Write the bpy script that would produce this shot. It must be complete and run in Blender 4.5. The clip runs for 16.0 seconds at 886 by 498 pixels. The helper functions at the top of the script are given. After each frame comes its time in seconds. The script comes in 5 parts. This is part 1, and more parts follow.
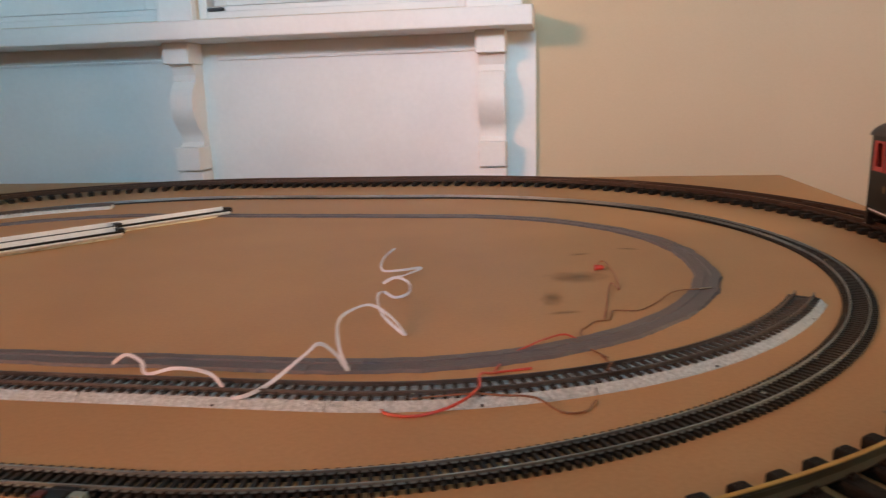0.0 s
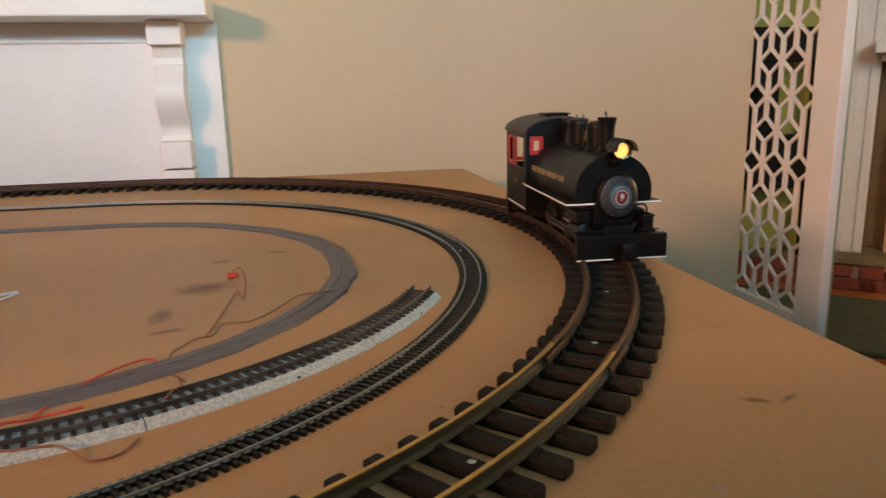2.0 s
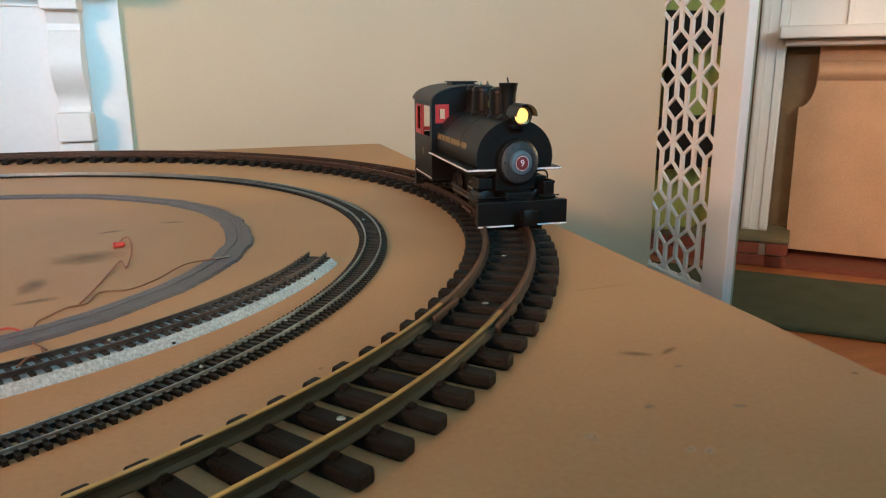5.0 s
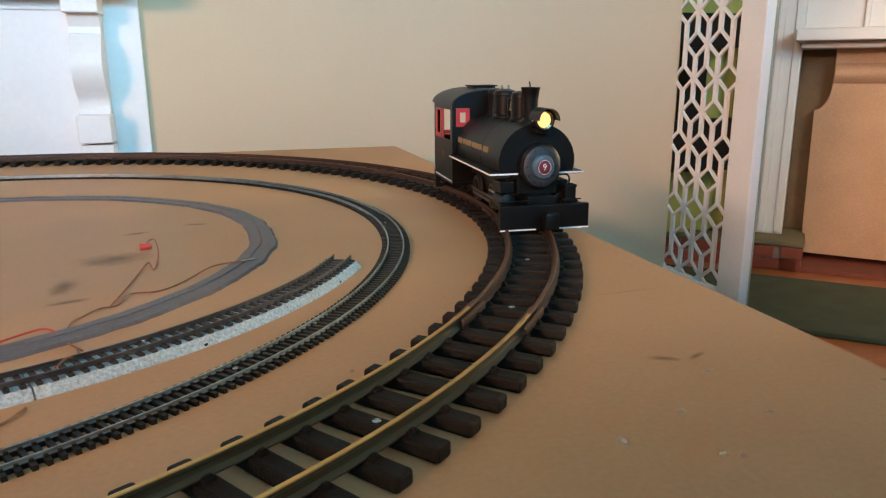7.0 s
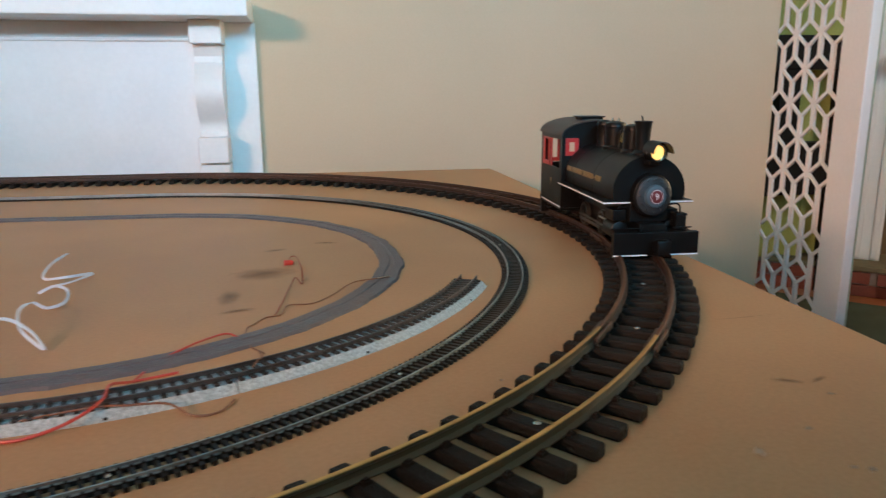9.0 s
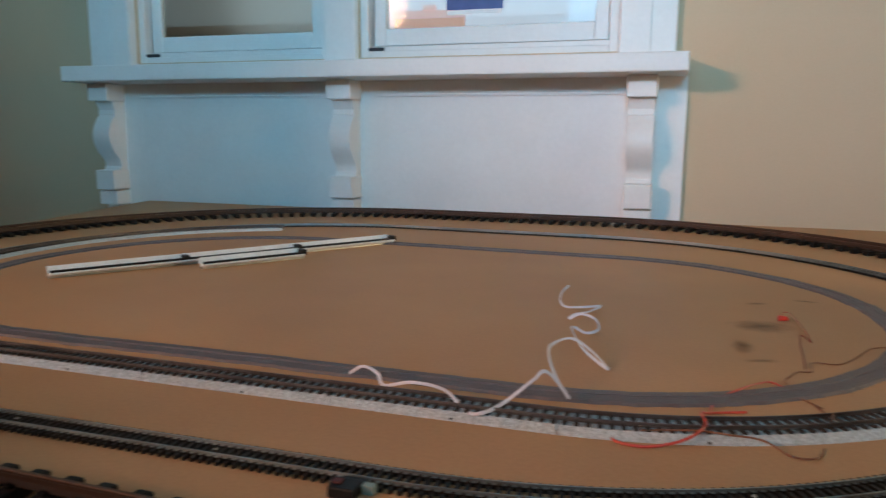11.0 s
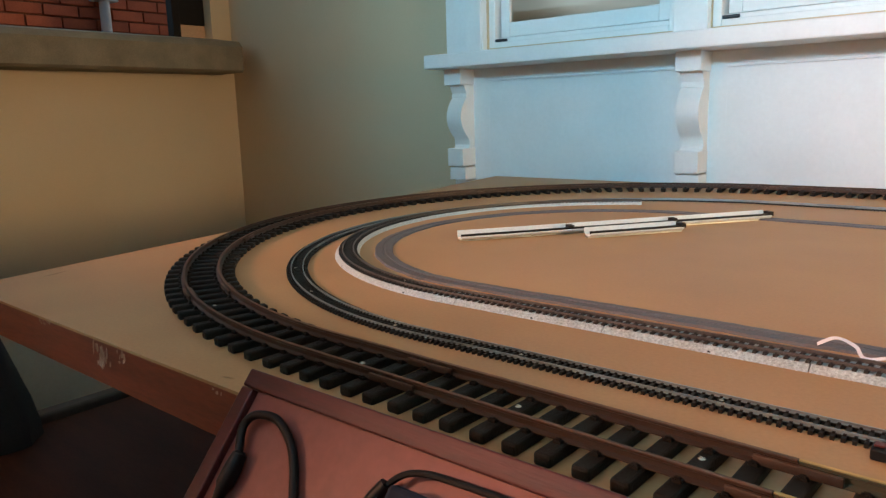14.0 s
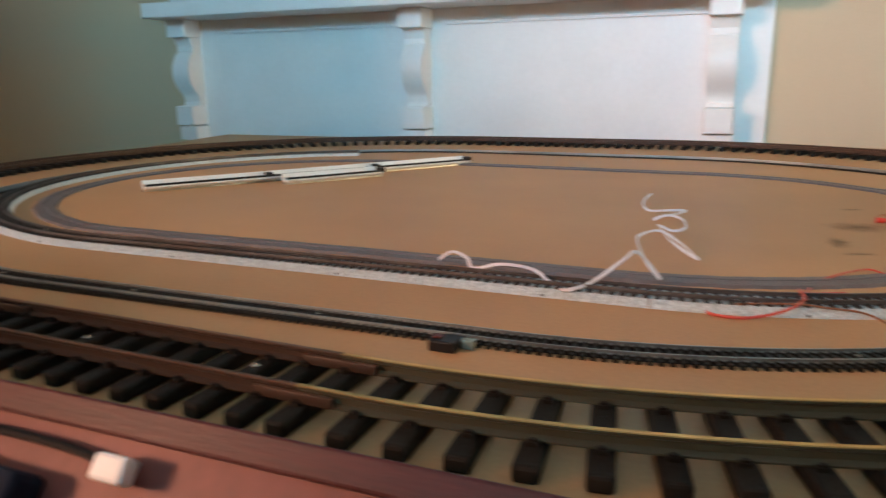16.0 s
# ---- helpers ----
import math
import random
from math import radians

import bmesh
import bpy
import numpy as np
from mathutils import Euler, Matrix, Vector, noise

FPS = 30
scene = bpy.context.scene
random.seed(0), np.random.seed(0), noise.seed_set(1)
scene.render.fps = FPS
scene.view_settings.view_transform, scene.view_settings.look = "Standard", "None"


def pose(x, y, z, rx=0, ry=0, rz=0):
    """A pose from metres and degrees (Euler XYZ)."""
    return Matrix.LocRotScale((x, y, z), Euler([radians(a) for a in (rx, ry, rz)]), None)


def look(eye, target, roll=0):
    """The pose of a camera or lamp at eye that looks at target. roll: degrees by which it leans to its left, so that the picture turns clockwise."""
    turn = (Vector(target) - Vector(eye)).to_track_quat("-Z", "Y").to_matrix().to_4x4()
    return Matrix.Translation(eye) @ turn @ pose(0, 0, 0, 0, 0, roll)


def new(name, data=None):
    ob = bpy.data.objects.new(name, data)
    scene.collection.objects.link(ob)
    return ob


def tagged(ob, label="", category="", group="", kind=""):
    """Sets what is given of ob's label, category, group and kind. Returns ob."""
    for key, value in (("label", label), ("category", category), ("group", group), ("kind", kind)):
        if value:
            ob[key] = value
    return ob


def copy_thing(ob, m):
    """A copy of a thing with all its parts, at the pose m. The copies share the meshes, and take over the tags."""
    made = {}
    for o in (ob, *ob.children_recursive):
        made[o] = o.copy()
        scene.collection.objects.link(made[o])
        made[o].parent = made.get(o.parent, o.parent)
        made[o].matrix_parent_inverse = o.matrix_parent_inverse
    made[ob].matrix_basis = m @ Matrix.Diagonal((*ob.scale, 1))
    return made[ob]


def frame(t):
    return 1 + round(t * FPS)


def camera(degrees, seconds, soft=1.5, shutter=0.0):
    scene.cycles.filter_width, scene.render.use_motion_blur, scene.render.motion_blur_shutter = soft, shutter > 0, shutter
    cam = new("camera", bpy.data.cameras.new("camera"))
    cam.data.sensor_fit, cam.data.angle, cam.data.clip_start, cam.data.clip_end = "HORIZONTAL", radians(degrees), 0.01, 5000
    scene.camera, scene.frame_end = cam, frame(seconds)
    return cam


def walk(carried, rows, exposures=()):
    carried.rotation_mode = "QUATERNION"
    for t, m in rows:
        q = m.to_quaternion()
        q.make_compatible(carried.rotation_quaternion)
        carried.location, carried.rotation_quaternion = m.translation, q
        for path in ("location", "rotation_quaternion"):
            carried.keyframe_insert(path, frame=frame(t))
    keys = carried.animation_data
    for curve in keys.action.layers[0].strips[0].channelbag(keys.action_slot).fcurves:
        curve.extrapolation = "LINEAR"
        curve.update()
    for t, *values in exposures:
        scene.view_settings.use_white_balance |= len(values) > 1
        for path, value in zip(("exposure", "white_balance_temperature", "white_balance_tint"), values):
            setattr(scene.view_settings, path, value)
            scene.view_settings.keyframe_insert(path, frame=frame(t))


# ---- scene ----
cam = camera(63.5, 16.0, soft=1.25, shutter=0.4)
PATH = [
    (0, (0.046, -0.127, 0.211), (-0.257, 1.805, -0.21), -1.7),
    (0.5, (0.091, -0.101, 0.206), (-0.02, 1.85, -0.221), -1.6),
    (1, (0.126, -0.09, 0.205), (0.209, 1.863, -0.219), -0.8),
    (1.5, (0.157, -0.081, 0.206), (0.402, 1.855, -0.233), -1.0),
    (2, (0.181, -0.078, 0.203), (0.558, 1.835, -0.239), -1.3),
    (2.5, (0.2, -0.074, 0.196), (0.683, 1.813, -0.26), -1.1),
    (3, (0.209, -0.074, 0.194), (0.738, 1.798, -0.27), -1.3),
    (3.5, (0.214, -0.075, 0.19), (0.766, 1.788, -0.286), -1.2),
    (4, (0.214, -0.077, 0.186), (0.775, 1.78, -0.299), -0.9),
    (6.5, (0.206, -0.073, 0.181), (0.761, 1.785, -0.309), 0.2),
    (7, (0.2, -0.076, 0.185), (0.737, 1.789, -0.301), -0.3),
    (7.5, (0.196, -0.075, 0.187), (0.712, 1.798, -0.289), -0.4),
    (8, (0.188, -0.076, 0.189), (0.677, 1.807, -0.275), -0.4),
    (8.2, (0.185, -0.077, 0.19), (0.658, 1.811, -0.268), -0.4),
    (10.3, (0.024, -0.199, 0.229), (-0.176, 1.756, -0.144), 0.8),
    (10.5, (0.013, -0.177, 0.225), (-0.312, 1.764, -0.127), 1.1),
    (11, (-0.042, -0.193, 0.222), (-0.626, 1.692, -0.102), 0.4),
    (11.5, (-0.085, -0.221, 0.222), (-0.875, 1.588, -0.101), -0.0),
    (12, (-0.127, -0.249, 0.22), (-1.093, 1.47, -0.113), -0.5),
    (12.5, (-0.146, -0.263, 0.224), (-1.235, 1.379, -0.12), -1.0),
    (13, (-0.155, -0.272, 0.225), (-1.309, 1.326, -0.116), -1.2),
    (13.5, (-0.166, -0.289, 0.22), (-1.385, 1.257, -0.129), -1.2),
    (14, (-0.165, -0.3, 0.216), (-1.432, 1.201, -0.157), -1.6),
    (14.5, (-0.154, -0.304, 0.212), (-1.44, 1.177, -0.177), -1.8),
    (15, (-0.135, -0.297, 0.209), (-1.359, 1.228, -0.207), -1.7),
    (15.5, (-0.101, -0.258, 0.187), (-1.162, 1.379, -0.256), -1.4),
    (16, (-0.056, -0.216, 0.169), (-0.801, 1.581, -0.295), -0.7),
]
EXPOSURE = [(0, -1.16, 6300, 16), (1.0, -1.16, 6400, 15), (2.0, -1.04, 6000, 4), (3.0, -0.80, 5440, -5), (4.2, -0.76, 5240, -6), (8.2, -0.64, 4840, -6),
            (10.3, -1.42, 5080, -1), (12.0, -1.32, 5400, 3), (14.0, -0.67, 5650, 3), (16.0, -0.86, 5450, 1)]
walk(cam, [(t, look(eye, target, roll)) for t, eye, target, roll in PATH], EXPOSURE)

# ---------------------------------------------------------------- light
scene.view_settings.exposure = 0.0
world = bpy.data.worlds.new("world")
scene.world = world
world.use_nodes = True
wn = world.node_tree
sky = wn.nodes.new("ShaderNodeTexSky")
sky.sky_type, sky.sun_disc = "NISHITA", False
sky.sun_elevation, sky.sun_rotation = radians(11), radians(250)
wn.links.new(sky.outputs[0], wn.nodes["Background"].inputs[0])
wn.nodes["Background"].inputs[1].default_value = 0.15


def lamp(name, m, size, size_y, energy, colour):
    d = bpy.data.lights.new(name, "AREA")
    d.shape, d.size, d.size_y, d.energy, d.color = "RECTANGLE", size, size_y, energy, colour
    ob = new(name, d)
    ob.matrix_world = m
    return ob


# warm unseen room lamp, set from its shadows, and daylight in the window openings
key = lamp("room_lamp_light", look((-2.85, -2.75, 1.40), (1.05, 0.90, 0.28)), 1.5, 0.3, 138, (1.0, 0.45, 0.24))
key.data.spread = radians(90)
# cool fill from high behind, where no window is seen
day = lamp("south_cool_fill", look((0.2, -2.92, 1.42), (-0.1, 1.8, 2.66)), 2.4, 0.55, 124, (0.40, 0.80, 1.0))
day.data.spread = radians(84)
lamp("side_window_daylight", look((-3.22, 0.85, 1.05), (-1.0, 1.6, 0.25)), 1.5, 0.85, 3.0, (0.46, 0.80, 1.0))
lamp("window_daylight", look((-0.97, 1.80, 0.98), (-0.9, 0.2, 0.3)), 1.6, 0.9, 1.5, (0.70, 0.88, 1.0))
# unseen warm lamp added to light the fireplace
hall = lamp("fireplace_fill_light", look((2.35, 1.0, 0.85), (3.0, 2.7, -0.65)), 0.4, 0.4, 10, (1.0, 0.68, 0.42))
hall.data.spread = radians(110)
# low warm fill added for the west wall, no such lamp is seen
side = lamp("west_wall_fill", look((2.6, 1.0, 0.55), (-3.3, 0.9, 0.20)), 0.5, 0.5, 10, (1.0, 0.62, 0.30))
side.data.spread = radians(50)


# ---------------------------------------------------------------- materials
def mat(name, c1, c2=None, scale=8.0, rough=0.6, metal=0.0, bump=0.0, fine=60.0, coat=0.0, rand=0.0, stretch=(1, 1, 1), rough2=None, spec=0.5):
    m = bpy.data.materials.new(name)
    m.use_nodes = True
    n, l = m.node_tree.nodes, m.node_tree.links
    b = n["Principled BSDF"]
    b.inputs["Metallic"].default_value = metal
    b.inputs["Coat Weight"].default_value = coat
    b.inputs["Specular IOR Level"].default_value = spec
    c2 = c2 or tuple(x * 0.8 for x in c1)
    tc = n.new("ShaderNodeTexCoord")
    mp = n.new("ShaderNodeMapping")
    mp.inputs["Scale"].default_value = stretch
    l.new(tc.outputs["Object"], mp.inputs[0])
    big, small = n.new("ShaderNodeTexNoise"), n.new("ShaderNodeTexNoise")
    big.inputs["Scale"].default_value, big.inputs["Detail"].default_value = scale, 5
    small.inputs["Scale"].default_value, small.inputs["Detail"].default_value = fine, 4
    l.new(mp.outputs[0], big.inputs["Vector"])
    l.new(mp.outputs[0], small.inputs["Vector"])
    mixf = n.new("ShaderNodeMix")
    mixf.inputs[0].default_value = 0.35
    l.new(big.outputs["Fac"], mixf.inputs[2])
    l.new(small.outputs["Fac"], mixf.inputs[3])
    ramp = n.new("ShaderNodeValToRGB")
    ramp.color_ramp.elements[0].position, ramp.color_ramp.elements[1].position = 0.36, 0.64
    ramp.color_ramp.elements[0].color, ramp.color_ramp.elements[1].color = (*c2, 1), (*c1, 1)
    l.new(mixf.outputs[0], ramp.inputs[0])
    colour = ramp.outputs[0]
    if rand:
        oi, hs, mr = n.new("ShaderNodeObjectInfo"), n.new("ShaderNodeHueSaturation"), n.new("ShaderNodeMapRange")
        mr.inputs["To Min"].default_value, mr.inputs["To Max"].default_value = 1 - rand, 1 + rand
        l.new(oi.outputs["Random"], mr.inputs["Value"])
        l.new(mr.outputs[0], hs.inputs["Value"])
        l.new(colour, hs.inputs["Color"])
        colour = hs.outputs[0]
    l.new(colour, b.inputs["Base Color"])
    rr = n.new("ShaderNodeMapRange")
    rr.inputs["To Min"].default_value, rr.inputs["To Max"].default_value = rough, rough if rough2 is None else rough2
    l.new(mixf.outputs[0], rr.inputs["Value"])
    l.new(rr.outputs[0], b.inputs["Roughness"])
    if bump:
        bp = n.new("ShaderNodeBump")
        bp.inputs["Strength"].default_value, bp.inputs["Distance"].default_value = bump, 0.002
        l.new(small.outputs["Fac"], bp.inputs["Height"])
        l.new(bp.outputs[0], b.inputs["Normal"])
    return m


def glow(name, colour, strength):
    m = bpy.data.materials.new(name)
    m.use_nodes = True
    b = m.node_tree.nodes["Principled BSDF"]
    b.inputs["Base Color"].default_value = (*colour, 1)
    b.inputs["Emission Color"].default_value = (*colour, 1)
    b.inputs["Emission Strength"].default_value = strength
    return m


def glass(name, tint=(1, 1, 1), rough=0.02):
    m = bpy.data.materials.new(name)
    m.use_nodes = True
    b = m.node_tree.nodes["Principled BSDF"]
    b.inputs["Base Color"].default_value = (*tint, 1)
    b.inputs["Transmission Weight"].default_value = 1
    b.inputs["Roughness"].default_value = rough
    b.inputs["IOR"].default_value = 1.2
    return m


M_WALL = mat("cream_wall_paint", (0.63, 0.495, 0.325), (0.59, 0.46, 0.295), 2.0, 0.75, bump=0.08, fine=220)
M_WHITE = mat("white_gloss_paint", (0.86, 0.85, 0.83), (0.80, 0.79, 0.77), 5, 0.34, bump=0.05, fine=90, rough2=0.5)
M_TABLE = mat("varnished_hardboard", (0.465, 0.270, 0.122), (0.380, 0.212, 0.090), 4, 0.46, bump=0.05, fine=260, rough2=0.62, spec=0.30)
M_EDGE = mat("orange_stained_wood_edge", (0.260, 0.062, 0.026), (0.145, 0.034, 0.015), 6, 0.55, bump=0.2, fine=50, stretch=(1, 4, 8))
M_TIE = mat("dark_brown_plastic", (0.016, 0.0125, 0.009), (0.007, 0.0058, 0.0045), 30, 0.5, bump=0.5, fine=420, rand=0.25, stretch=(1, 5, 1), rough2=0.7, spec=0.18)
M_STEEL = mat("nickel_silver", (0.70, 0.72, 0.68), (0.42, 0.42, 0.38), 12, 0.26, metal=1.0, fine=90, rough2=0.5)
M_HRAIL = mat("dull_nickel_silver", (0.44, 0.49, 0.49), (0.22, 0.25, 0.25), 7, 0.32, metal=0.9, fine=90, rough2=0.55)
M_HOTIE = mat("black_plastic_sleeper", (0.018, 0.016, 0.014), (0.010, 0.009, 0.008), 40, 0.5, rand=0.2, fine=300, spec=0.25)
M_BALLAST = mat("grey_ballast_plastic", (0.64, 0.72, 0.745), (0.32, 0.38, 0.405), 400, 0.6, bump=0.9, fine=700)
M_NTIE = mat("brown_black_sleeper", (0.034, 0.027, 0.022), (0.017, 0.014, 0.012), 60, 0.6, rand=0.2, fine=300)
M_NRAIL = mat("dark_nickel", (0.17, 0.155, 0.145), (0.08, 0.07, 0.065), 20, 0.38, metal=0.7, fine=120, rough2=0.5)
M_FOAM = mat("grey_rubber_roadbed", (0.118, 0.103, 0.108), (0.084, 0.073, 0.076), 40, 0.42, bump=0.5, fine=420, rough2=0.6)
M_SCREW = mat("bright_zinc", (0.75, 0.73, 0.66), (0.55, 0.52, 0.45), 80, 0.25, metal=1.0)
M_BLACK = mat("satin_black_paint", (0.006, 0.0055, 0.005), (0.003, 0.003, 0.003), 25, 0.34, fine=200, rough2=0.48, spec=0.22)
M_GREY = mat("graphite_grey_paint", (0.022, 0.028, 0.034), (0.013, 0.017, 0.021), 40, 0.55, fine=200)
M_RED = mat("red_paint", (0.42, 0.026, 0.024), (0.32, 0.02, 0.018), 30, 0.4, fine=200)
M_PLATE = mat("maroon_plate_paint", (0.14, 0.016, 0.022), (0.10, 0.012, 0.016), 60, 0.4)
M_WHEEL = mat("oily_dark_steel", (0.17, 0.16, 0.15), (0.07, 0.065, 0.06), 40, 0.36, metal=0.9, fine=200)
M_GOLD = mat("gold_lettering", (0.27, 0.19, 0.075), (0.22, 0.15, 0.06), 60, 0.5)
M_LINE = mat("white_lining", (0.82, 0.84, 0.86), (0.75, 0.77, 0.8), 40, 0.4)
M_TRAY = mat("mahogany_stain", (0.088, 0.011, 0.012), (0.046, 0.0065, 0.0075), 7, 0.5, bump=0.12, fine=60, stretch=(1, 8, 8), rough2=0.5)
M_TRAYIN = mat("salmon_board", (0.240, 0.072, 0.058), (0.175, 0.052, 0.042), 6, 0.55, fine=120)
M_RUBBER = mat("black_rubber", (0.008, 0.008, 0.009), (0.005, 0.005, 0.006), 30, 0.5, spec=0.25)
M_BLUEBK = mat("dark_blue_grey_plastic", (0.011, 0.017, 0.034), (0.008, 0.012, 0.024), 30, 0.8, spec=0.25)
M_RIB = mat("white_ribbon_cable", (0.72, 0.72, 0.76), (0.6, 0.6, 0.66), 40, 0.4)
M_WIRER = mat("red_wire", (0.5, 0.05, 0.02), (0.4, 0.04, 0.02), 30, 0.4)
M_WIREB = mat("brown_wire", (0.22, 0.09, 0.03), (0.16, 0.06, 0.02), 30, 0.45)
M_FLOOR = mat("brown_floorboards", (0.46, 0.165, 0.055), (0.32, 0.11, 0.035), 3, 0.35, bump=0.1, fine=40, stretch=(1, 9, 1))
M_DARKFL = mat("dark_carpet", (0.030, 0.016, 0.011), (0.018, 0.010, 0.007), 4, 0.9, bump=0.5, fine=300)
M_GREENMAT = mat("green_mat", (0.085, 0.100, 0.058), (0.060, 0.072, 0.042), 10, 0.9, bump=0.6, fine=320)
M_BRICK = mat("red_brick", (0.62, 0.17, 0.075), (0.48, 0.12, 0.055), 10, 0.75, bump=0.5, fine=120, rand=0.2)
M_MORTAR = mat("mortar", (0.30, 0.22, 0.17), (0.24, 0.18, 0.14), 30, 0.9, bump=0.4)
M_TAN = mat("tan_plaster", (0.66, 0.42, 0.25), (0.49, 0.32, 0.19), 3, 0.8, bump=0.1, fine=120)
M_OLIVE = mat("olive_fabric", (0.50, 0.47, 0.13), (0.38, 0.35, 0.08), 6, 0.9, bump=0.4, fine=200)
M_DARK = mat("black_lacquer", (0.010, 0.007, 0.006), (0.016, 0.012, 0.010), 5, 0.6, spec=0.2)
def smudge(name, colour, strength, scale, hard):
    """A mark on a surface that fades out at its rim and breaks up inside."""
    m = bpy.data.materials.new(name)
    m.use_nodes = True
    n, l = m.node_tree.nodes, m.node_tree.links
    b = n["Principled BSDF"]
    b.inputs["Base Color"].default_value = (*colour, 1)
    b.inputs["Roughness"].default_value = 0.5
    tc, sub, ln, ns, ad, mr = (n.new(x) for x in ("ShaderNodeTexCoord", "ShaderNodeVectorMath", "ShaderNodeVectorMath", "ShaderNodeTexNoise", "ShaderNodeMath", "ShaderNodeMapRange"))
    sub.operation, ln.operation, ad.operation = "SUBTRACT", "LENGTH", "MULTIPLY_ADD"
    sub.inputs[1].default_value = (0.5, 0.5, 0.0)
    l.new(tc.outputs["Generated"], sub.inputs[0])
    flat = n.new("ShaderNodeVectorMath")
    flat.operation = "MULTIPLY"
    flat.inputs[1].default_value = (1, 1, 0)
    l.new(sub.outputs[0], flat.inputs[0])
    l.new(flat.outputs[0], ln.inputs[0])
    ns.inputs["Scale"].default_value, ns.inputs["Detail"].default_value = scale, 4
    l.new(tc.outputs["Object"], ns.inputs["Vector"])
    l.new(ns.outputs["Fac"], ad.inputs[0])
    ad.inputs[1].default_value = 0.45
    l.new(ln.outputs["Value"], ad.inputs[2])
    mr.inputs["From Min"].default_value, mr.inputs["From Max"].default_value = 0.62, 0.62 - hard
    mr.inputs["To Min"].default_value, mr.inputs["To Max"].default_value = 0.0, strength
    l.new(ad.outputs[0], mr.inputs["Value"])
    l.new(mr.outputs[0], b.inputs["Alpha"])
    return m


M_STAIN = smudge("grease_stain", (0.10, 0.060, 0.030), 0.5, 70, 0.38)
M_SPOT = smudge("pale_glue_spot", (0.62, 0.47, 0.33), 0.45, 160, 0.30)
M_CHIP = mat("bare_chipped_wood", (0.46, 0.30, 0.21), (0.30, 0.16, 0.10), 60, 0.7, bump=0.3, fine=300)
M_CEIL = mat("white_ceiling_paint", (0.75, 0.72, 0.67), (0.7, 0.67, 0.62), 3, 0.85)
M_CLOTH = mat("grey_brown_cloth", (0.26, 0.21, 0.14), (0.17, 0.14, 0.095), 9, 0.9, bump=0.4, fine=240)
M_GLASS = glass("window_glass")
M_FROST = glass("frosted_glass", (0.50, 0.53, 0.47), 0.34)
M_LENS = glass("lens_glass")
M_PIPE = mat("white_plastic_pipe", (0.90, 0.90, 0.89), (0.82, 0.82, 0.82), 20, 0.4)
M_BRASSB = mat("polished_brass", (0.60, 0.42, 0.16), (0.45, 0.30, 0.10), 40, 0.22, metal=1.0)


def rail_metal(name, top, side, rough):
    """Brass with a worn bright top and dull tarnished flanks."""
    m = mat(name, top, tuple(x * 0.55 for x in top), 9, rough, metal=1.0, fine=70, rough2=rough + 0.2, bump=0.1)
    n, l = m.node_tree.nodes, m.node_tree.links
    b = n["Principled BSDF"]
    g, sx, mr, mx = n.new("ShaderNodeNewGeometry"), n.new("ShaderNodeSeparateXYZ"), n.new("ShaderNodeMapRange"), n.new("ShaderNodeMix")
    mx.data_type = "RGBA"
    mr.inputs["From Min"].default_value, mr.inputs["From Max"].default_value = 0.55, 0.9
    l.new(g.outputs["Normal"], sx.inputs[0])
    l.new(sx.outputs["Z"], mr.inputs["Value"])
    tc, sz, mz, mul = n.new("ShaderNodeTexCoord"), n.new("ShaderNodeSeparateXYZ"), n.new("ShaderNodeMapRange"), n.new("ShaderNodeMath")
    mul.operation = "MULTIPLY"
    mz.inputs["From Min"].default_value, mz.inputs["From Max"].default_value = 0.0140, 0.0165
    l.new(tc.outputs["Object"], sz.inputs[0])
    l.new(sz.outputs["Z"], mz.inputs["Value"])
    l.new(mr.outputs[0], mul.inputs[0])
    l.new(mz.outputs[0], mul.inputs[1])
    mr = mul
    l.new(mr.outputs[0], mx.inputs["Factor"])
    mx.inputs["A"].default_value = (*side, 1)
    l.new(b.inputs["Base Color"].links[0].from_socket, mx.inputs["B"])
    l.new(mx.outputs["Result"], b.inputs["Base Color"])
    me = n.new("ShaderNodeMapRange")
    me.inputs["To Min"].default_value, me.inputs["To Max"].default_value = 0.35, 1.0
    l.new(mr.outputs[0], me.inputs["Value"])
    l.new(me.outputs[0], b.inputs["Metallic"])
    return m


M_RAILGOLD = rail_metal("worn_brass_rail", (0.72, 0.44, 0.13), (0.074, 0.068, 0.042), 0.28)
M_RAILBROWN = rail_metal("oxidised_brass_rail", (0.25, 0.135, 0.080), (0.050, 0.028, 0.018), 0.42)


# ---------------------------------------------------------------- mesh helpers
def mesh_of(bm, name, material, smooth=False):
    me = bpy.data.meshes.new(name)
    bmesh.ops.recalc_face_normals(bm, faces=bm.faces[:])
    bm.to_mesh(me)
    bm.free()
    me.materials.append(material)
    if smooth:
        me.polygons.foreach_set("use_smooth", [True] * len(me.polygons))
        me.set_sharp_from_angle(angle=radians(38))
    return me


def part(name, bm, material, parent=None, label="", smooth=False):
    ob = new(name, mesh_of(bm, name, material, smooth))
    if parent is not None:
        ob.parent = parent
    if label:
        ob["label"] = label
    return ob


def thing(name, label, category, group="", m=None):
    ob = new(name)
    ob.empty_display_size = 0.05
    if m is not None:
        ob.matrix_world = m
    return tagged(ob, label, category, group)


